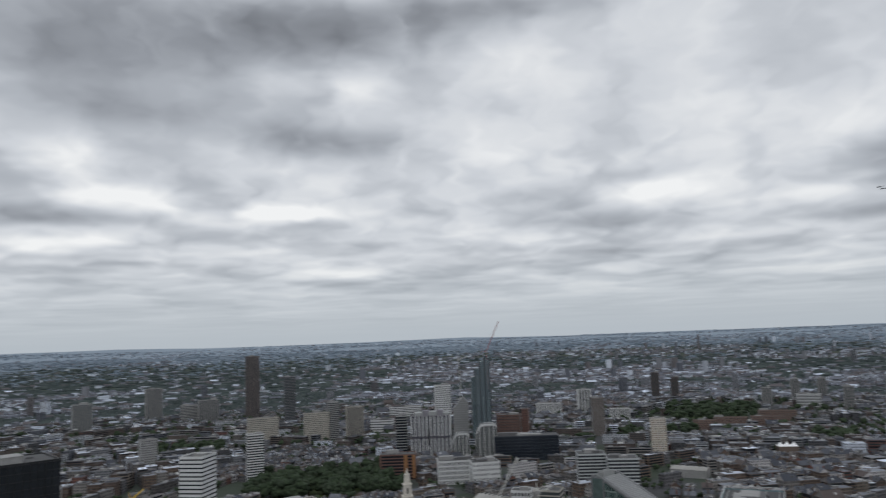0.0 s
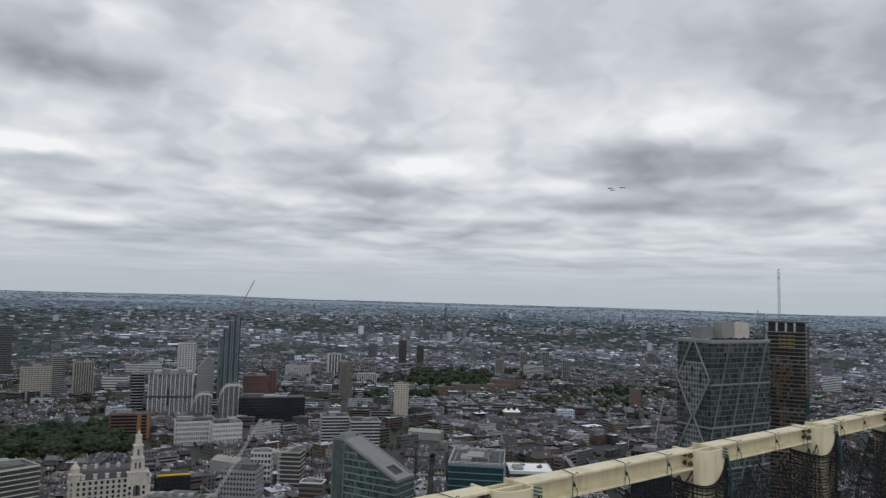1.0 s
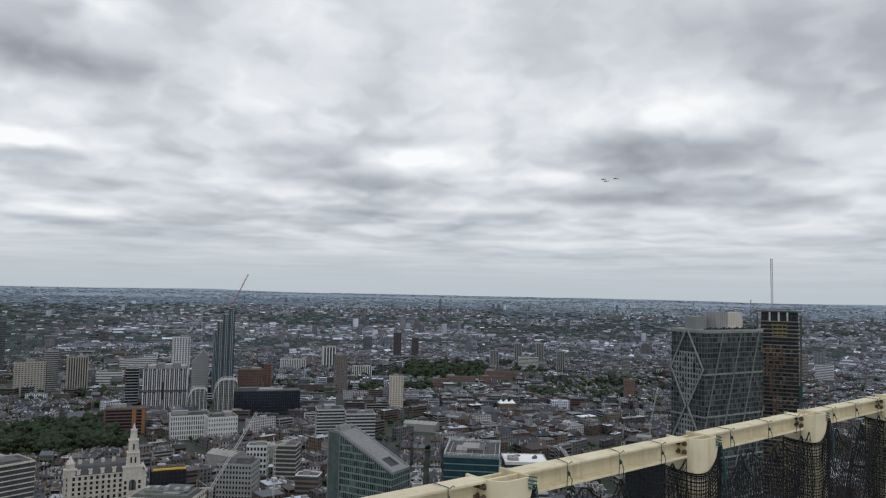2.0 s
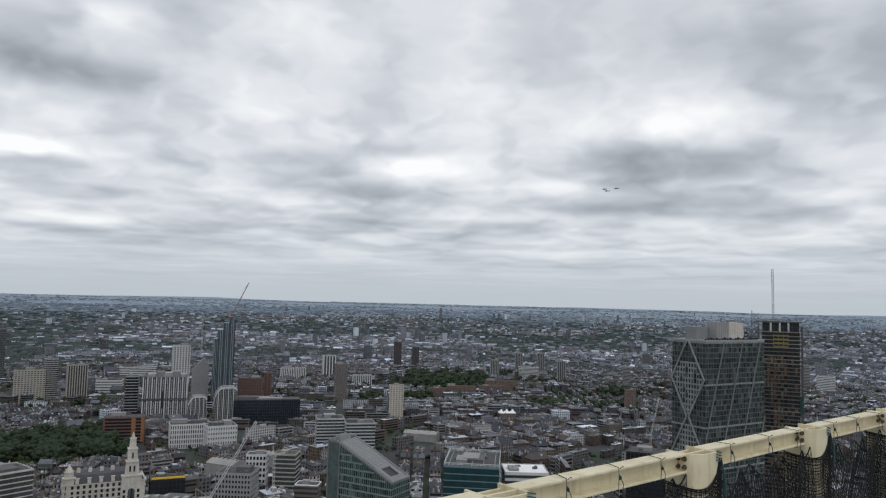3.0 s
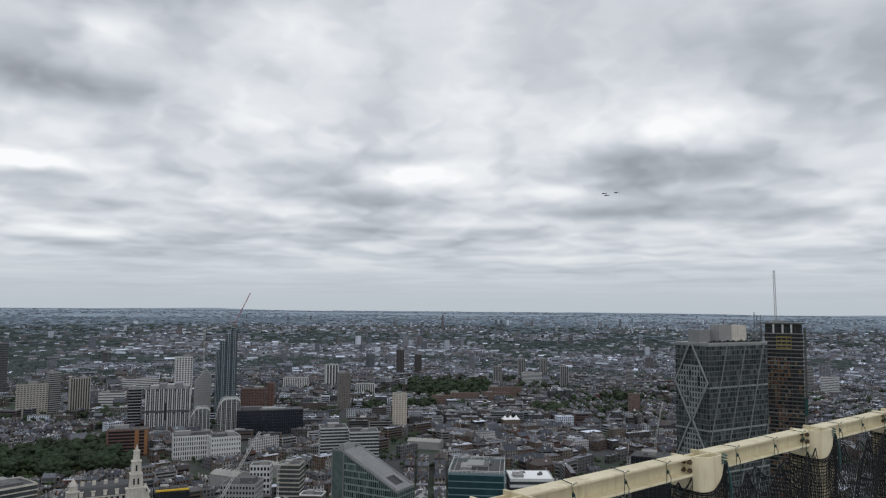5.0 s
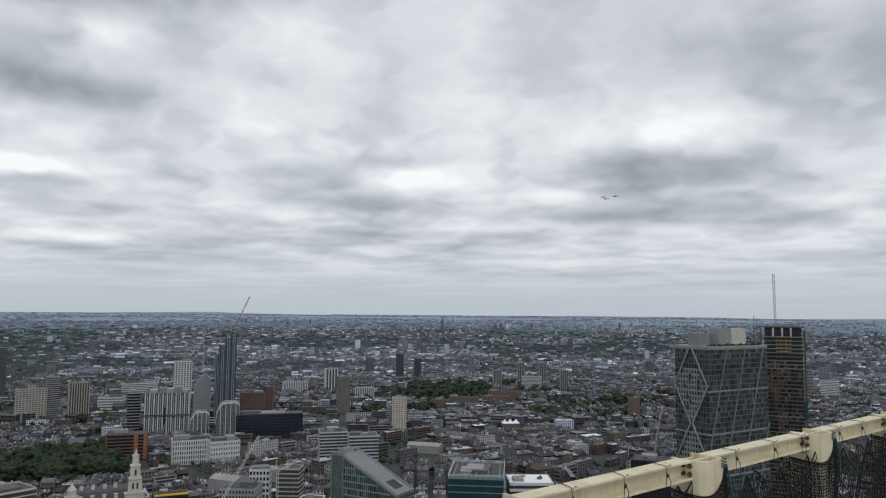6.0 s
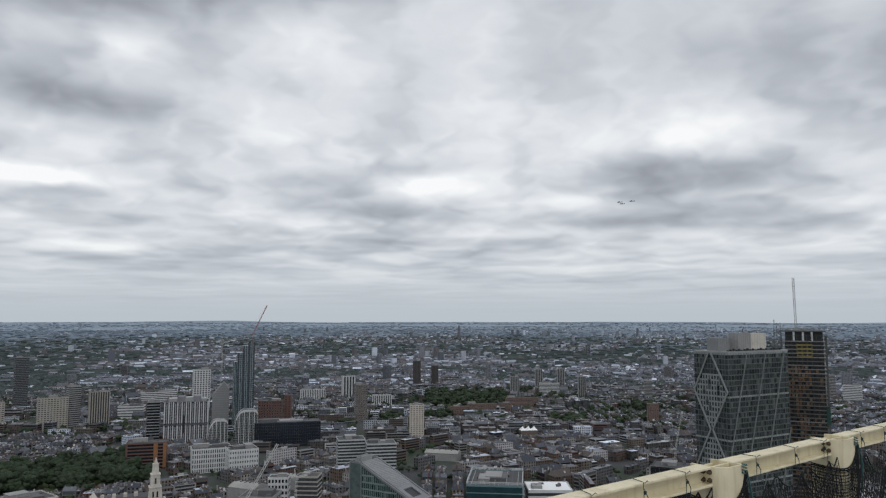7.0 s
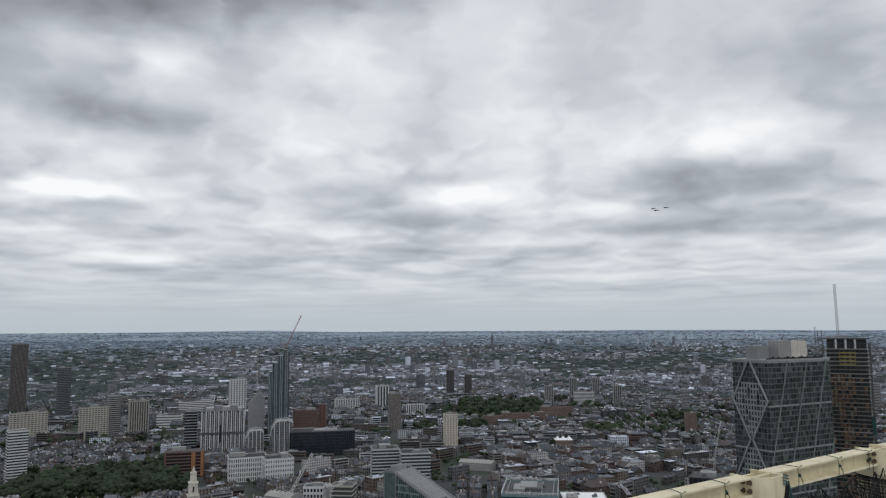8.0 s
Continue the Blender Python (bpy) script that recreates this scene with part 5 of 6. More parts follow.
finned_block()
tower("office_block", "dark banded wing of a finned office block", -19.35, 1205, 18, 24, 65, -4, 15, 4, 4, "bands", M_STEEL, M_GLASS_DARK, M_STEEL, 1, .5, .7, 1)
tower("apartment_tower", "white gridded apartment tower with dark glazing", -16.05, 1500, 31, 22, 91, 8, 22, 6, 4, "grid", M_WHITE, M_GLASS_DARK, M_WHITE, 1, .38, .66, 2)
tower("white_office_building", "low white office building with tall narrow windows", -15.2, 975, 48, 30, 29, 5, 5, 18, 10, "grid", M_WHITE, M_GLASS_DARK, M_WHITE, 2, .45, .75, 3)
tower("white_office_building", "low white office building with a flat grey roof", -12.9, 958, 36, 36, 29, 12, 5, 12, 10, "grid", M_WHITE, M_GLASS_DARK, M_WHITE, 2, .5, .5, 4)
orange = tower("brick_office_building", "red-brown brick office building with glazed bands and a pale roof edge", -19.75, 1020, 48, 26, 33, -5, 8, 9, 4, "spandrels", M_CONC, M_GLASS_DARK, M_RED, 1, .5, .6, 5)
tower("slab_block", "cream slab block of flats with rows of balconies", -25.8, 1420, 47, 15, 56, 6, 16, 10, 2, "grid", M_CREAM, M_PANE, M_CREAM, 1, .35, .45, 6)
tower("tower_block", "slim grey tower block of flats", -24.45, 1424, 18, 18, 74, 20, 21, 5, 5, "bands", M_CONC, M_PANE, M_STEEL, 1, .5, .5, 7)
tower("tower_block", "brown and cream tower block with vertical piers", -22.9, 1413, 31, 18, 64, 8, 18, 8, 4, "fins", M_BROWN, M_PANE, M_CREAM, 1, 1.4, .5, 8)
tower("dark_tower", "dark glass residential tower with pale floor lines", -27.75, 1768, 24, 22, 109, 10, 30, 6, 5, "spandrels", M_BLACK, M_GLASS_GREY, M_PURPLE, 1, .5, .84, 9)
tower("dark_tower", "tall dark brown residential tower", -30.4, 1886, 25, 24, 158, 25, 42, 9, 6, "fins", M_DUN, M_GLASS_DARK, M_DUNFIN, 1, 1.2, .5, 10)
tower("black_office_building", "long low black glass office building with white plant on its roof", -9.75, 1136, 98, 34, 36, 3, 8, 30, 8, "fins", M_BLUEBLK, M_GLASS_BLUEBLK, M_BLUEBLK, 5, .3, .5, 11)
tower("brick_building", "red brick building with pale upper floors", -11.1, 1352, 42, 26, 44, -8, 9, 9, 5, "grid", M_RED, M_PANE, M_CONC, 1, .5, .5, 12)
tower("brick_stair_tower", "slim red brick stair tower", -9.8, 1365, 12, 14, 52, -8, 12, 2, 2, "grid", M_RED, M_PANE, M_RED, 0, .6, .4, 13)
tower("tower_block", "white tower block of flats", -5.16, 1719, 27, 20, 56, 12, 18, 4, 4, "fins", M_CONC, M_PANE, M_WHITE, 1, 2.2, .5, 14)
tower("tower_block", "brown brick tower block of flats", -4.18, 1383, 22, 20, 67, 10, 20, 5, 5, "grid", M_GREYBROWN, M_PANE, M_PALEBAND, 1, .45, .5, 15)
tower("tower_block", "cream tower block of flats with brick balcony stacks", .12, 1167, 22, 18, 55, 4, 17, 5, 4, "grid", M_STONE, M_BALC, M_STONE, 1, .4, .6, 16)
teal = tower("teal_office_building", "teal glass office building with a flat plant-covered roof", 6.1, 480, 36, 46, 86, -3, 20, 12, 8, "spandrels", M_STEEL, M_GLASS_TEAL, M_STEEL_TEAL, 3, .5, .86, 17)
tower("banded_office_building", "grey office building with long pale bands", -4.9, 925, 34, 30, 42, 6, 11, 8, 6, "spandrels", M_CONC, M_PANE, M_PALEBAND, 2, .5, .6, 18)
tower("banded_office_building", "grey office building with long pale bands", -2.6, 905, 36, 30, 40, 6, 10, 8, 6, "spandrels", M_CONC, M_PANE, M_PALEBAND, 2, .5, .6, 19)
white_top = tower("white_roofed_building", "near office building with a white flat roof", 10.4, 505, 30, 26, 78, 8, 20, 8, 6, "bands", M_WHITE, M_PANE, M_WHITE, 1, .5, .5, 20)
tower("terraced_office_building", "office building with sweeping white terrace bands", -27.2, 610, 46, 30, 62, 22, 17, 10, 6, "spandrels", M_CONC, M_GLASS_GREY, M_STONE, 2, .5, .78, 21)
tower("striped_office_building", "office building striped in white and dark bands", -34.95, 640, 20, 23, 103, -30, 31, 8, 8, "spandrels", M_WHITE, M_GLASS_DARK, M_WHITE, 1, .5, .36, 22)
tower("black_glass_tower", "black glass office tower with a flat roof", -45.6, 430, 34, 34, 138, 12, 34, 10, 10, "fins", M_BLACK, M_GLASS_DARK, M_BLACK, 1, .25, .5, 23)
tower("tower_block", "white and grey banded tower block", -30.35, 1048, 22, 18, 68, 8, 20, 5, 4, "bands", M_WHITE, M_PANE, M_WHITE, 1, .5, .55, 24)
tower("slab_block", "cream slab block of flats", -29.8, 1451, 58, 15, 49, 4, 14, 11, 2, "grid", M_CREAM, M_PANE, M_CREAM, 1, .35, .45, 25)
tower("tower_block", "grey twin-shafted tower block", -37.45, 1990, 36, 22, 86, 10, 24, 8, 4, "fins", M_CONC, M_PANE, M_CONC, 1, 1.6, .5, 26)
tower("slab_block", "grey slab block of flats", -33.7, 1891, 46, 18, 57, 6, 16, 10, 4, "fins", M_CONC, M_PANE, M_CONC, 1, 1.5, .5, 27)
tower("slab_block", "plain grey slab building", -35.05, 1925, 38, 20, 44, 6, 12, 9, 4, "bands", M_CONC, M_PANE, M_CONC, 1, .5, .4, 28)
tower("tower_block", "grey tower block of flats", -42.1, 1854, 38, 22, 68, 10, 19, 7, 4, "fins", M_CONC, M_PANE, M_STEEL, 1, 1.8, .5, 29)
tower("tower_block", "pale tower block with dark window stacks", -37.75, 1228, 24, 18, 51, 14, 15, 5, 4, "grid", M_CONC, M_PANE, M_WHITE, 1, .4, .6, 30)
tower("white_block", "white building far off beyond the towers", 31.3, 1850, 36, 20, 44, -6, 12, 8, 4, "bands", M_WHITE, M_PANE, M_WHITE, 1, .5, .4, 31)
tower("tower_block", "pale tower block beyond the unfinished tower", 30.05, 1900, 18, 18, 62, 0, 18, 4, 4, "bands", M_CONC, M_PANE, M_CONC, 1, .5, .45, 32)
tower("dark_office_block", "dark low office block with a planted roof", 19.2, 620, 30, 30, 74, -6, 20, 9, 8, "fins", M_BLACK, M_GLASS_DARK, M_BLACK, 1, .3, .5, 33)
tower("tower_block", "dark tower block of flats", .1, 2000, 20, 18, 74, 0, 20, 5, 4, "fins", M_DUN, M_PANE, M_DUN, 1, 1.6, .5, 34)
tower("tower_block", "dark brown tower block of flats", 1.5, 2020, 18, 18, 60, 0, 17, 5, 4, "fins", M_DUN, M_PANE, M_DUN, 1, 1.6, .5, 35)
tower("tower_block", "grey tower block of flats", 7.75, 1843, 20, 18, 45, 6, 13, 5, 4, "fins", M_CONC, M_PANE, M_CONC, 1, 1.5, .5, 36)
tower("slab_block", "pale slab block of flats", 10.4, 1846, 50, 15, 30, 4, 9, 12, 3, "bands", M_WHITE, M_PANE, M_WHITE, 1, .5, .5, 37)
tower("tower_block", "pale tower block of flats", 17.8, 1750, 17, 17, 48, 4, 15, 4, 4, "bands", M_CONC, M_PANE, M_CONC, 1, .5, .5, 38)
tower("stone_office_building", "stone office building with stepped upper floors", -12.0, 650, 30, 26, 42, -18, 10, 11, 9, "grid", M_CONC, M_PANE, M_PALEBAND, 2, .3, .62, 39)
tower("cream_office_building", "cream office building with deep balconies", -8.3, 740, 22, 20, 38, -14, 9, 6, 5, "spandrels", M_CREAM, M_GLASS_GREY, M_CREAM, 1, .5, .7, 40)
tower("dark_glass_building", "dark glazed building beneath a yellow roof beam", -16.55, 655, 27, 26, 38, 4, 10, 8, 5, "fins", M_BLACK, M_GLASS_DARK, M_BLACK, 1, .3, .5, 41)
tower("mansion_block", "long red-brick mansion block with rows of windows", 5.2, 1490, 60, 12, 19, 6, 6, 16, 3, "grid", M_MANSION, M_PANE, M_CONC, 1, .5, .5, 42)
tower("mansion_block", "long red-brick mansion block with rows of windows", 7.6, 1500, 56, 12, 20, 4, 6, 15, 3, "grid", M_MANSION, M_PANE, M_CONC, 1, .5, .5, 43)
tower("mansion_block", "long red-brick mansion block with rows of windows", 8.3, 1590, 70, 12, 21, 4, 6, 18, 3, "grid", M_MANSION, M_PANE, M_CONC, 1, .5, .5, 44)
tower("mansion_block", "long red-brick mansion block with rows of windows", 3.4, 1460, 40, 12, 17, 8, 5, 11, 3, "grid", M_MANSION, M_PANE, M_CONC, 1, .5, .5, 45)
tower("white_framed_building", "small office building with a white window grid", -10.4, 760, 20, 16, 34, -10, 6, 6, 4, "grid", M_WHITE, M_PANE, M_WHITE, 1, .3, .6, 46)
tower("white_roofed_building", "low building with a bright white roof", -6.6, 640, 20, 14, 33, -14, 8, 6, 4, "bands", M_BROWN, M_PANE, M_TENT, 1, .5, .5, 47)
tower("slab_block", "white slab block of flats", -7.9, 1690, 54, 14, 30, 6, 9, 14, 3, "fins", M_CONC, M_PANE, M_WHITE, 1, 1.8, .5, 48)
tower("slab_block", "white low block of flats", -2.6, 1610, 40, 14, 24, 4, 7, 10, 3, "fins", M_CONC, M_PANE, M_WHITE, 0, 1.6, .5, 49)
tower("slab_block", "pale long block of flats with two end towers", -19.0, 1720, 74, 16, 30, 4, 8, 18, 3, "bands", M_WHITE, M_PANE, M_WHITE, 2, .5, .45, 50)
tower("slab_block", "white stepped school building", -20.9, 1470, 44, 26, 30, -10, 6, 10, 4, "bands", M_WHITE, M_PANE, M_WHITE, 2, .5, .35, 51)
tower("tower_block", "grey tower block of flats", 12.9, 1790, 18, 16, 52, 5, 16, 4, 3, "fins", M_CONC, M_PANE, M_CONC, 1, 1.5, .5, 52)
tower("tower_block", "grey tower block of flats", 9.6, 1960, 18, 16, 56, 5, 16, 4, 3, "fins", M_CONC, M_PANE, M_CONC, 1, 1.5, .5, 53)
tower("tower_block", "grey tower block of flats", 11.3, 1980, 18, 16, 56, 5, 16, 4, 3, "fins", M_CONC, M_PANE, M_CONC, 1, 1.5, .5, 54)
tower("tower_block", "brick block of flats", 18.1, 1380, 20, 14, 38, 5, 12, 5, 3, "grid", M_MANSION, M_PANE, M_CONC, 1, .5, .5, 55)
for k in range(9):
    bay = Build()
    bay.beam((-15 + k * 3.75, 2, 87.2), (-15 + k * 3.75, 42, 87.2), .35)
    part("roof_pipe", bay, M_PALE if k % 2 else M_STEEL, teal)
for x0, y0, x1, y1 in ((-18, 0, 18, 0), (-18, 46, 18, 46), (-18, 0, -18, 46), (18, 0, 18, 46)):
    bay = Build()
    bay.beam((x0, y0, 88.6), (x1, y1, 88.6), .3)
    bay.beam((x0, y0, 87.8), (x1, y1, 87.8), .2)
    for k in range(13):
        f = k / 12
        bay.beam((x0 + (x1 - x0) * f, y0 + (y1 - y0) * f, 86.9), (x0 + (x1 - x0) * f, y0 + (y1 - y0) * f, 88.6), .18)
    part("roof_railing", bay, M_WHITE, teal)
bay = Build()
bay.box(-14.4, 14.4, .6, 25.4, 78.35, 78.6)
part("white_membrane", bay, M_TENT, white_top)
for x0, x1, mm in ((9, 14, M_ORANGE_BAY), (20.5, 24.4, M_ORANGE_BAY), (-24.4, -22, M_RED)):
    bay = Build()
    bay.box(x0, x1, -.6, -.25, 2, 33)
    part("brick_pier", bay, mm, orange)

crane("pale luffing crane with its jib raised among the roofs", -13.6, 560, 0, 45, 84, 62, 60, M_CRANE_GREY, 2.0)
beam = stand("yellow_roof_beam", "long yellow beam with pale plant along a dark glazed roof", -16.55, 656, 4, 0, 39.35)
bb = Build()
bb.box(-13, 13, 0, 2.2, 0, 1.2)
part("beam", bb, M_YELLOW, beam)
for k in range(12):
    bb = Build()
    bb.box(-12.6 + k * 2.1, -11.2 + k * 2.1, 2.6, 5, -.1, 2.4 + (k * 3 % 4) * .5)
    part("roof_unit", bb, M_PALE, beam)
marquee(8.85, 1195)
crane("small yellow tower crane among low roofs", -38.9, 850, 0, 34, 60, 16, 30, M_YELLOW, 1.3)
crane("slender pale tower crane between office buildings", -9.05, 600, 0, 66, 80, 9, 10, M_CRANE_GREY, 1.4)
crane("pale tower crane near the braced tower", 19.6, 900, 10, 40, 40, 45, 72, M_CRANE_GREY, 1.8)
for daz, de in ((0.0, 0.0), (.2, -.14), (.92, .04)):
    aircraft(16.0 + daz, 8.82 + de, 1350, -88)
barrel_hall(-11.6, 800, 24, 34, 17, 50)
barrel_hall(3.4, 1010, 20, 46, 10, 75)
barrel_hall(-8.6, 860, 18, 28, 13, 60)
front_roof_building()
parks()
near_city()
far_city()

# ---- the roof edge where the camera stands: steel rail, posts, netting ----
def at_rail(u, v, z):
    """World place: u along the rail, v towards the camera, z from the rail's top."""
    return (1.218 + .805 * u + .593 * v, 2.721 + .593 * u - .805 * v, EYE - .55 + z)


def paint_mat():
    m = bpy.data.materials.new("worn_cream_paint")
    m.use_nodes = True
    n = Nodes(m.node_tree)
    p = n.add("ShaderNodeTexCoord").outputs["Object"]
    fine, wide = n.noise(p, 60.0, 5.0, 0.6), n.noise(p, 6.0, 5.0, 0.6)
    runs = n.noise(n.vec("MULTIPLY", p, (1, 1, 0.12)), 28.0, 4.0, 0.6)
    col = n.mix(n.ramp(wide, [(0.35, 0.0), (0.7, 1.0)]), (.74, .67, .47), (.60, .53, .36))
    col = n.mix(n.ramp(runs, [(0.50, 0.0), (0.74, .65)]), col, (.43, .34, .20))
    col = n.mix(n.ramp(fine, [(0.66, 0.0), (0.74, .7)]), col, (.30, .20, .11))
    bump = n.add("ShaderNodeBump", {"Height": fine, "Strength": 0.25, "Distance": 0.002}).outputs[0]
    b = n.add("ShaderNodeBsdfPrincipled", {"Base Color": col, "Roughness": n.math("MULTIPLY_ADD", wide, 0.3, 0.35), "Normal": bump, "Specular IOR Level": 0.4})
    n.tree.links.new(b.outputs[0], n.add("ShaderNodeOutputMaterial").inputs[0])
    return m


M_PAINT = paint_mat()
M_BOLT = plain("rusty_bolt_steel", (.13, .10, .075), grain=.01, dirt=.6, rough=.6, metal=.5)
M_NET = plain("black_net_cord", (.012, .013, .015), grain=.05, dirt=.4, rough=.8)
M_TEAL_CORD = plain("faded_teal_cord", (.05, .13, .13), grain=.02, dirt=.5, rough=.8)
M_CORD = plain("green_tie_cord", (.02, .05, .05), grain=.02, dirt=.5, rough=.8)


def rail_box(b, u0, u1, v0, v1, z0, z1, bev=.002):
    """A box along the rail with its long top edges eased."""
    lo = [(u0, v0), (u1, v0), (u1, v1), (u0, v1)][::-1]
    mid = [at_rail(u, v, z1 - bev) for u, v in lo]
    low = [at_rail(u, v, z0) for u, v in lo]
    cu, cv = (u0 + u1) / 2, (v0 + v1) / 2
    top = [at_rail(u + (bev if u < cu else -bev), v + (bev if v < cv else -bev), z1) for u, v in lo]
    i = len(b.v)
    b.v += low + mid + top
    for r in (0, 4):
        for k in range(4):
            j = (k + 1) % 4
            b.f.append((i + r + k, i + r + j, i + r + 4 + j, i + r + 4 + k))
    b.f += [(i + 8, i + 9, i + 10, i + 11), (i + 3, i + 2, i + 1, i)]
    b.m += [0] * 10


def tube(b, pts, r, sides=5):
    pts = [Vector(p) for p in pts]
    i = len(b.v)
    for k, p in enumerate(pts):
        d = (pts[min(k + 1, len(pts) - 1)] - pts[max(k - 1, 0)]).normalized()
        s = d.cross(Vector((.31, .52, .79))).normalized()
        t = d.cross(s)
        b.v += [tuple(p + s * r * math.cos(math.tau * j / sides) + t * r * math.sin(math.tau * j / sides)) for j in range(sides)]
    for k in range(len(pts) - 1):
        for j in range(sides):
            q = (j + 1) % sides
            b.f.append((i + k * sides + j, i + k * sides + q, i + (k + 1) * sides + q, i + (k + 1) * sides + j))
            b.m.append(0)


def hex_bolt(parent, u, v, z):
    """Washer and hexagon head on a post's side, pointing back along the rail."""
    b = Build()
    for r, du, k in ((.0095, .003, 12), (.0075, .010, 6), (.0045, .017, 8)):
        lo = [at_rail(u, v + r * math.cos(math.tau * j / k), z + r * math.sin(math.tau * j / k)) for j in range(k)]
        hi = [at_rail(u - du, v + r * .95 * math.cos(math.tau * j / k), z + r * .95 * math.sin(math.tau * j / k)) for j in range(k)]
        b.prism(lo, hi)
    part("bolt", b, M_BOLT, parent)


PITCH = 1.0
POSTS = range(-3, 6)


def post_at(k):
    return k * (1.045 if k < 0 else .99)


def post_plan(s, out=0.0):
    """Plan of a post's bent plate at s metres round it: the cheek, a round corner, the front."""
    r = .060 + out
    if s < .075:
        return -.088 - out, -.150 + s
    a = (s - .075) / .060
    if a < math.pi / 2:
        return -.028 - r * math.cos(a), -.070 + r * math.sin(a)
    return -.028 + (s - .075 - .060 * math.pi / 2), -.010 + out


def guard_rail():
    rail = tagged(new("guard_rail"), "worn cream-painted steel channel rail along the roof edge", "railing")
    for k in range(-4, 6):
        u0, u1 = post_at(k) + .057, post_at(k + 1) - .087
        b = Build()
        rail_box(b, u0, u1, -.128, -.062, -.008, 0)
        rail_box(b, u0, u1, -.128, -.058, -.070, -.062)
        rail_box(b, u0, u1, -.104, -.096, -.0618, -.0082, .0005)
        part("channel_beam", b, M_PAINT, rail)
    for k in POSTS:
        u = post_at(k)
        p = tagged(new("steel_post"), "cream-painted steel post with cheek plates, partly wrapped in black net", "post", "posts of the roof rail")
        for u0, v1 in ((-.088, -.070), (.050, -.012)):
            b = Build()
            rail_box(b, u + u0, u + u0 + .008, -.150, v1, -.16, .002)
            part("cheek_plate", b, M_PAINT, p)
        for v in (-.142, -.075):
            b = Build()
            rail_box(b, u - .0798, u + .0498, v, v + .007, -.16, -.001 if v > -.1 else -.012)
            part("web_plate", b, M_PAINT, p)
        b = Build()
        rail_box(b, u - .0798, u + .0498, -.1345, -.0755, -.060, -.052)
        part("bearing_plate", b, M_PAINT, p)
        # the bent front plate and the column it grows out of
        b = Build()
        bend = [post_plan(.075 + .180 * q / 20) for q in range(21)] + [post_plan(.075 + .180 * q / 20, -.008) for q in range(20, -1, -1)]
        b.prism([at_rail(u + x, y, -.17) for x, y in bend], [at_rail(u + x, y, .001) for x, y in bend], 0, True, True)
        part("front_plate", b, M_PAINT, p)
        b = Build()
        plan = [post_plan(.255 * q / 24) for q in range(25)] + [(.058, -.15)]
        b.prism([at_rail(u + x, y, -1.5) for x, y in plan], [at_rail(u + x, y, -.165) for x, y in plan])
        part("column", b, M_PAINT, p)
        b = Build()
        rail_box(b, u - .12, u + .15, -.18, .08, -1.52, -1.5)
        part("base_plate", b, M_PAINT, p)
        for v, z in ((-.095, -.020), (-.068, -.020), (-.095, -.050), (-.068, -.050)):
            hex_bolt(p, u - .088, v, z)
    # ties round the beam, with a knot and a loose end
    rng = random.Random(4)
    for k in POSTS:
        u = post_at(k) + .062
        c = tagged(new("cord_lashing"), "teal and dark cord lashed round a bracket edge with loose ends", "cord", "cords lashed to the brackets")
        b = Build()
        for q in range(4):
            z = -.006 - q * .011
            tube(b, [at_rail(u - .03, -.006, z + .012), at_rail(u + .001, -.004, z + .004), at_rail(u + .004, -.03, z), at_rail(u + .002, -.075, z - .004)], .0026)
        part("lashing", b, M_TEAL_CORD, c)
        for q in range(3):
            b = Build()
            e, f = rng.uniform(-.02, .03), rng.uniform(.10, .26)
            tube(b, [at_rail(u, -.004, -.02), at_rail(u + .006 + e * .3, .004, -.06 - f * .2), at_rail(u + e * .7, .008, -.05 - f * .6), at_rail(u + e, .004, -.05 - f)], .0022)
            part("loose_end", b, M_TEAL_CORD if q == 0 else M_CORD, c)
    for k in range(-4, 6):
        for f in (.24, .52, .80):
            u = post_at(k) + f * PITCH + rng.uniform(-.05, .05)
            c = tagged(new("cord_tie"), "dark cord tied round the rail to hold the net", "cord", "cords tied to the rail")
            b = Build()
            sk = rng.uniform(-.02, .03)
            loop = [(u + sk, -.131, -.04), (u + sk, -.131, .003), (u, -.059, .003), (u - .002, -.056, -.04), (u - .004, -.056, -.074), (u, -.131, -.074), (u + sk, -.131, -.04)]
            tube(b, [at_rail(*q) for q in loop], .0015)
            part("loop", b, M_CORD, c)
            b = Build()
            e = rng.uniform(.01, .06)
            tube(b, [at_rail(u, -.055, -.02), at_rail(u + .008, -.045, -.05), at_rail(u - .004, -.04, -.085), at_rail(u + e, -.03, -.085 - rng.uniform(.01, .07))], .0016)
            tube(b, [at_rail(u, -.055, .0), at_rail(u + .008, -.047, .009), at_rail(u + .016, -.05, .004)], .0014)
            part("loose_end", b, M_CORD, c)
            b = Build()
            b.ball(at_rail(u, -.052, -.03), .005, .007, 0, 1, rng, .2)
            part("knot", b, M_CORD, c)


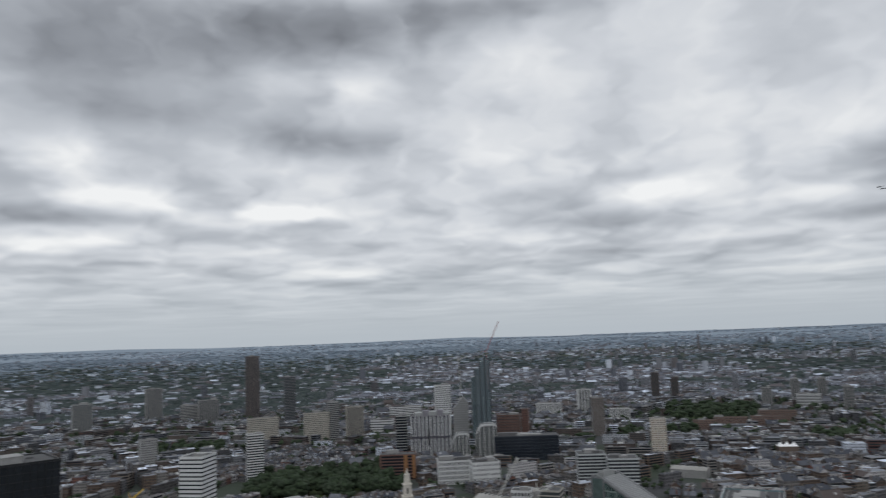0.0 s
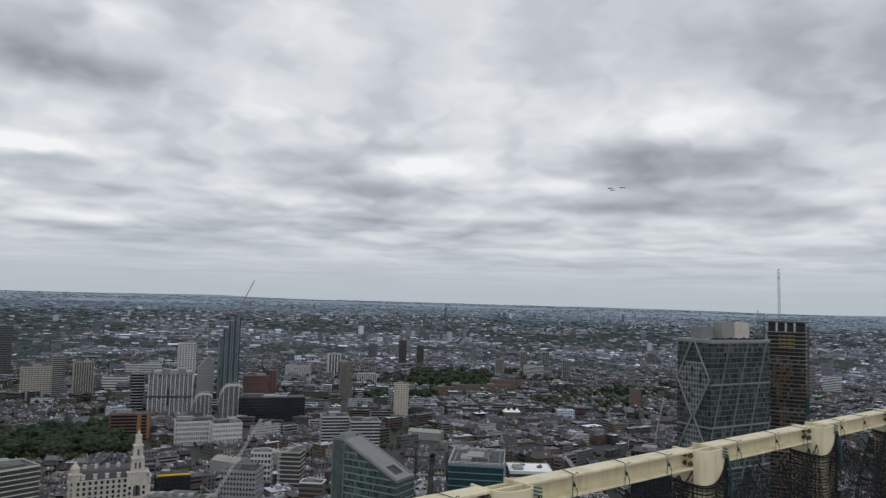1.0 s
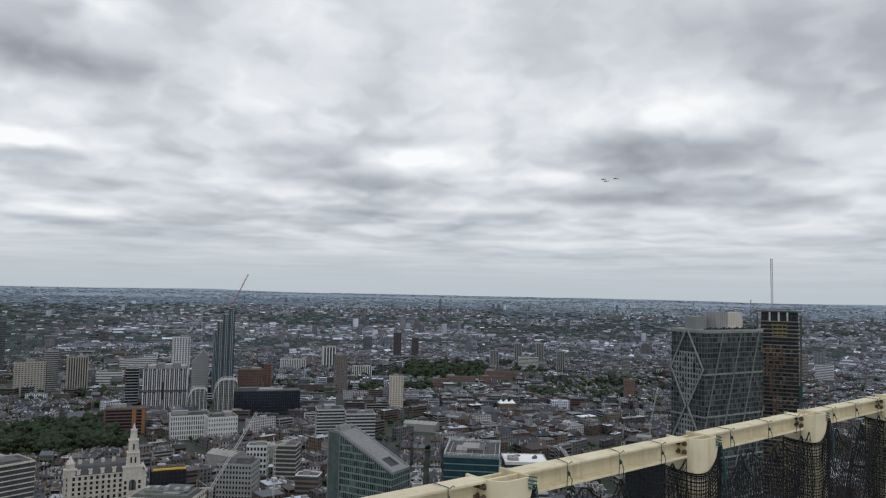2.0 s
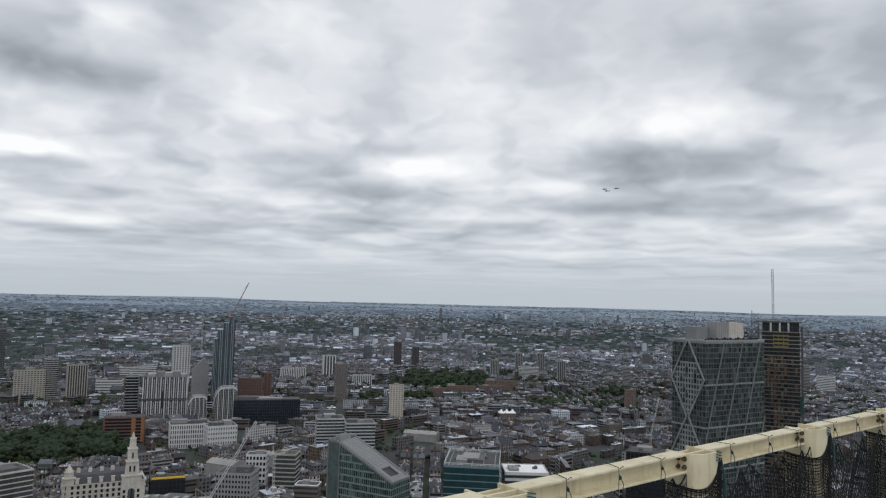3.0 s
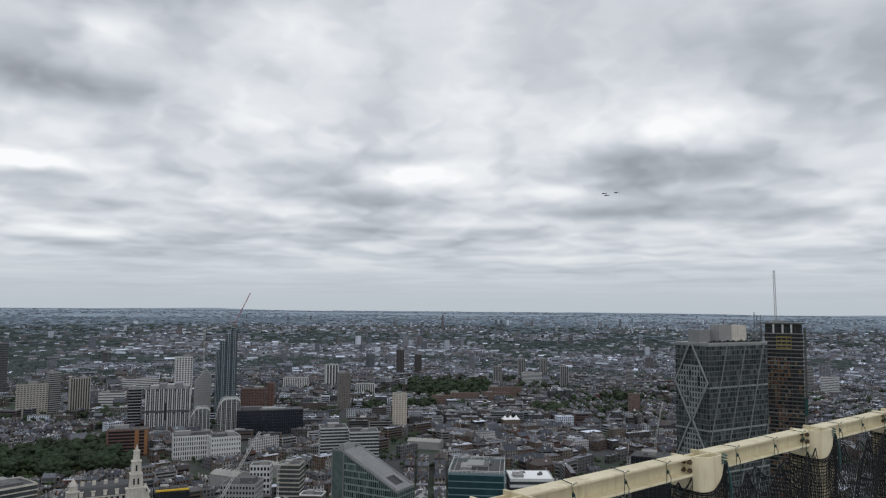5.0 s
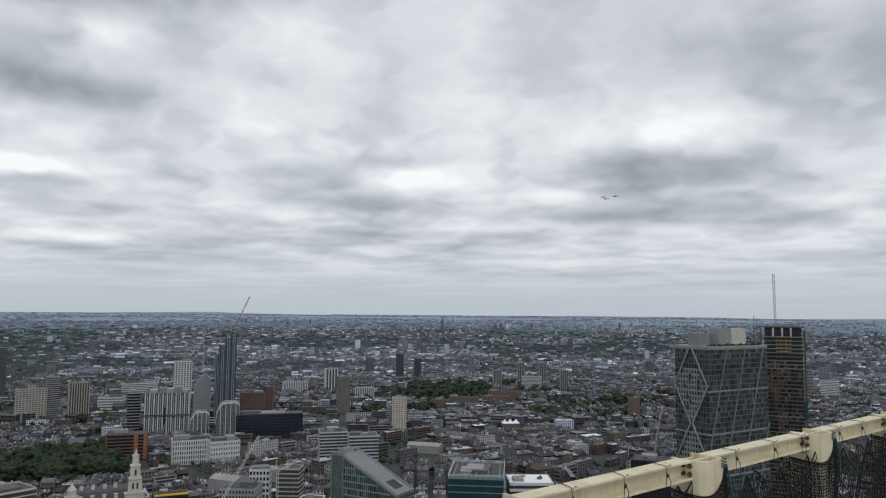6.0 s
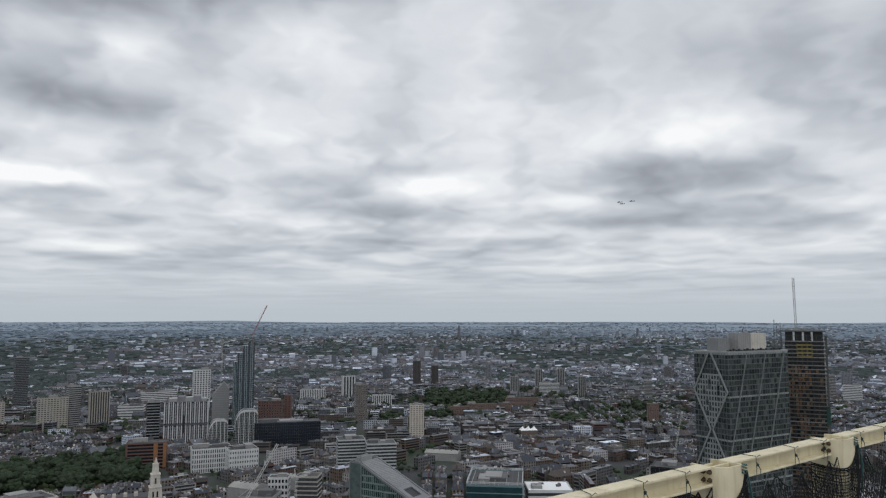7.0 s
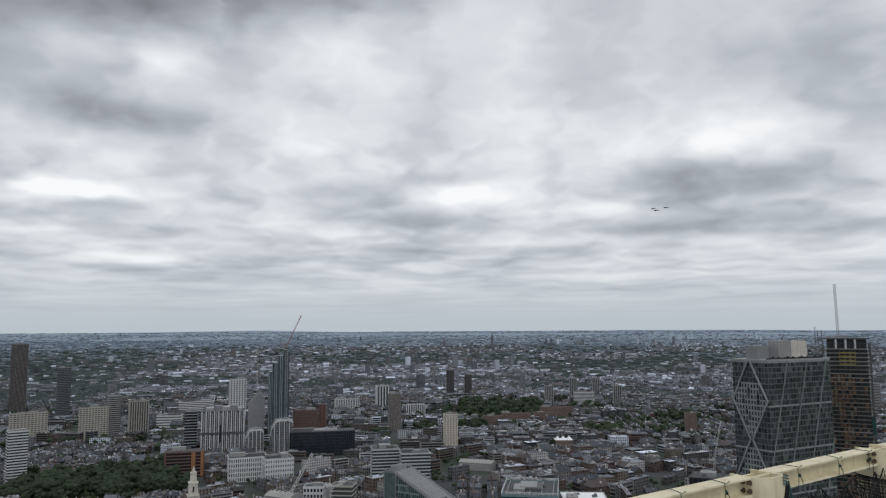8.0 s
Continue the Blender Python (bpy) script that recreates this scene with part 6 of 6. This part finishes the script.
def net_surface(place, n, m, thick=.0012):
    """Cords of a net over a grid of places, each a thin three-sided cord."""
    b = Build()
    P = [[Vector(place(i / n, j / m)) for j in range(m + 1)] for i in range(n + 1)]

    def cord(a, c, r):
        d = c - a
        if d.length < 1e-5:
            return
        s = d.cross(Vector((.3, .5, .8))).normalized() * r
        t = d.cross(s).normalized() * r
        o = [s, s * -.5 + t * .87, s * -.5 - t * .87]
        i = len(b.v)
        b.v.extend([tuple(a + q) for q in o] + [tuple(c + q) for q in o])
        for k in range(3):
            q = (k + 1) % 3
            b.f.append((i + k, i + q, i + 3 + q, i + 3 + k))
            b.m.append(0)

    for i in range(n + 1):
        for j in range(m + 1):
            edge = j == 0
            if i < n:
                cord(P[i][j], P[i + 1][j], .0035 if edge else thick)
            if j < m:
                cord(P[i][j], P[i][j + 1], thick)
    return b


def netting():
    net = tagged(new("safety_net"), "black knotted safety net slung along the roof rail", "net")
    for k in range(-1, 3):
        u0, u1 = post_at(k) + .062, post_at(k + 1) - .094
        for layer, (cells, off) in enumerate(((34, .012), (42, -.03))):
            ph = k * 1.7 + layer

            def place(a, c, u0=u0, u1=u1, ph=ph, off=off, layer=layer):
                u = u0 + (u1 - u0) * a
                edge = -.075 - (.07 + .05 * layer) * abs(math.sin(a * math.pi * 3 + layer * .5)) ** .8 - .10 * layer * a * (1 - a)
                z = edge - c * (.75 + .05 * math.sin(ph + a * 5))
                v = off + .02 * math.sin(a * 9 + ph + c * 3) * (.3 + c) + .03 * math.sin(c * 4 + ph) - .045
                return at_rail(u + .012 * math.sin(c * 6 + ph) * math.sin(a * math.pi), v, z)

            part("net_panel", net_surface(place, cells, int(cells * .8), .0017), M_NET, net)
    for k in POSTS:
        u = post_at(k)

        for layer, (across, down, cord_r) in enumerate(((15, 48, .0019), (18, 56, .0013))):
            def wrap(a, c, u=u, k=k, layer=layer):
                # round the post's near side, its edge slung in a curve under the bracket
                s = a * .255
                t = max(0.0, min(1.0, (s - .12) / .135))
                top = -.128 + .012 * (1 - s / .12) * (s < .12) + .105 * (1 - math.sqrt(1 - t * t)) - .006 * layer
                x, y = post_plan(s, .004 + .004 * layer + .002 * math.sin(c * 23 + a * 11 + layer))
                return at_rail(u + x, y, top - c * (.85 + top))

            part("post_wrap", net_surface(wrap, across, down, cord_r), M_NET, net)


def own_tower():
    """The tower that carries the roof edge."""
    t = tagged(new("viewing_tower"), "tall office tower whose roof edge carries the rail", "tower", kind="structure")
    for z0, z1, name, mat, v0 in ((EYE - 2.25, EYE - 2.07, "roof_slab", M_CONC, -.35), (0, EYE - 2.26, "tower_wall", M_GLASS_DARK, -.3)):
        b = Build()
        lo = [(-14, v0), (14, v0), (14, 26), (-14, 26)][::-1]
        b.prism([(*at_rail(u, v, 0)[:2], z0) for u, v in lo], [(*at_rail(u, v, 0)[:2], z1) for u, v in lo])
        part(name, b, mat, t)


guard_rail()
netting()
own_tower()
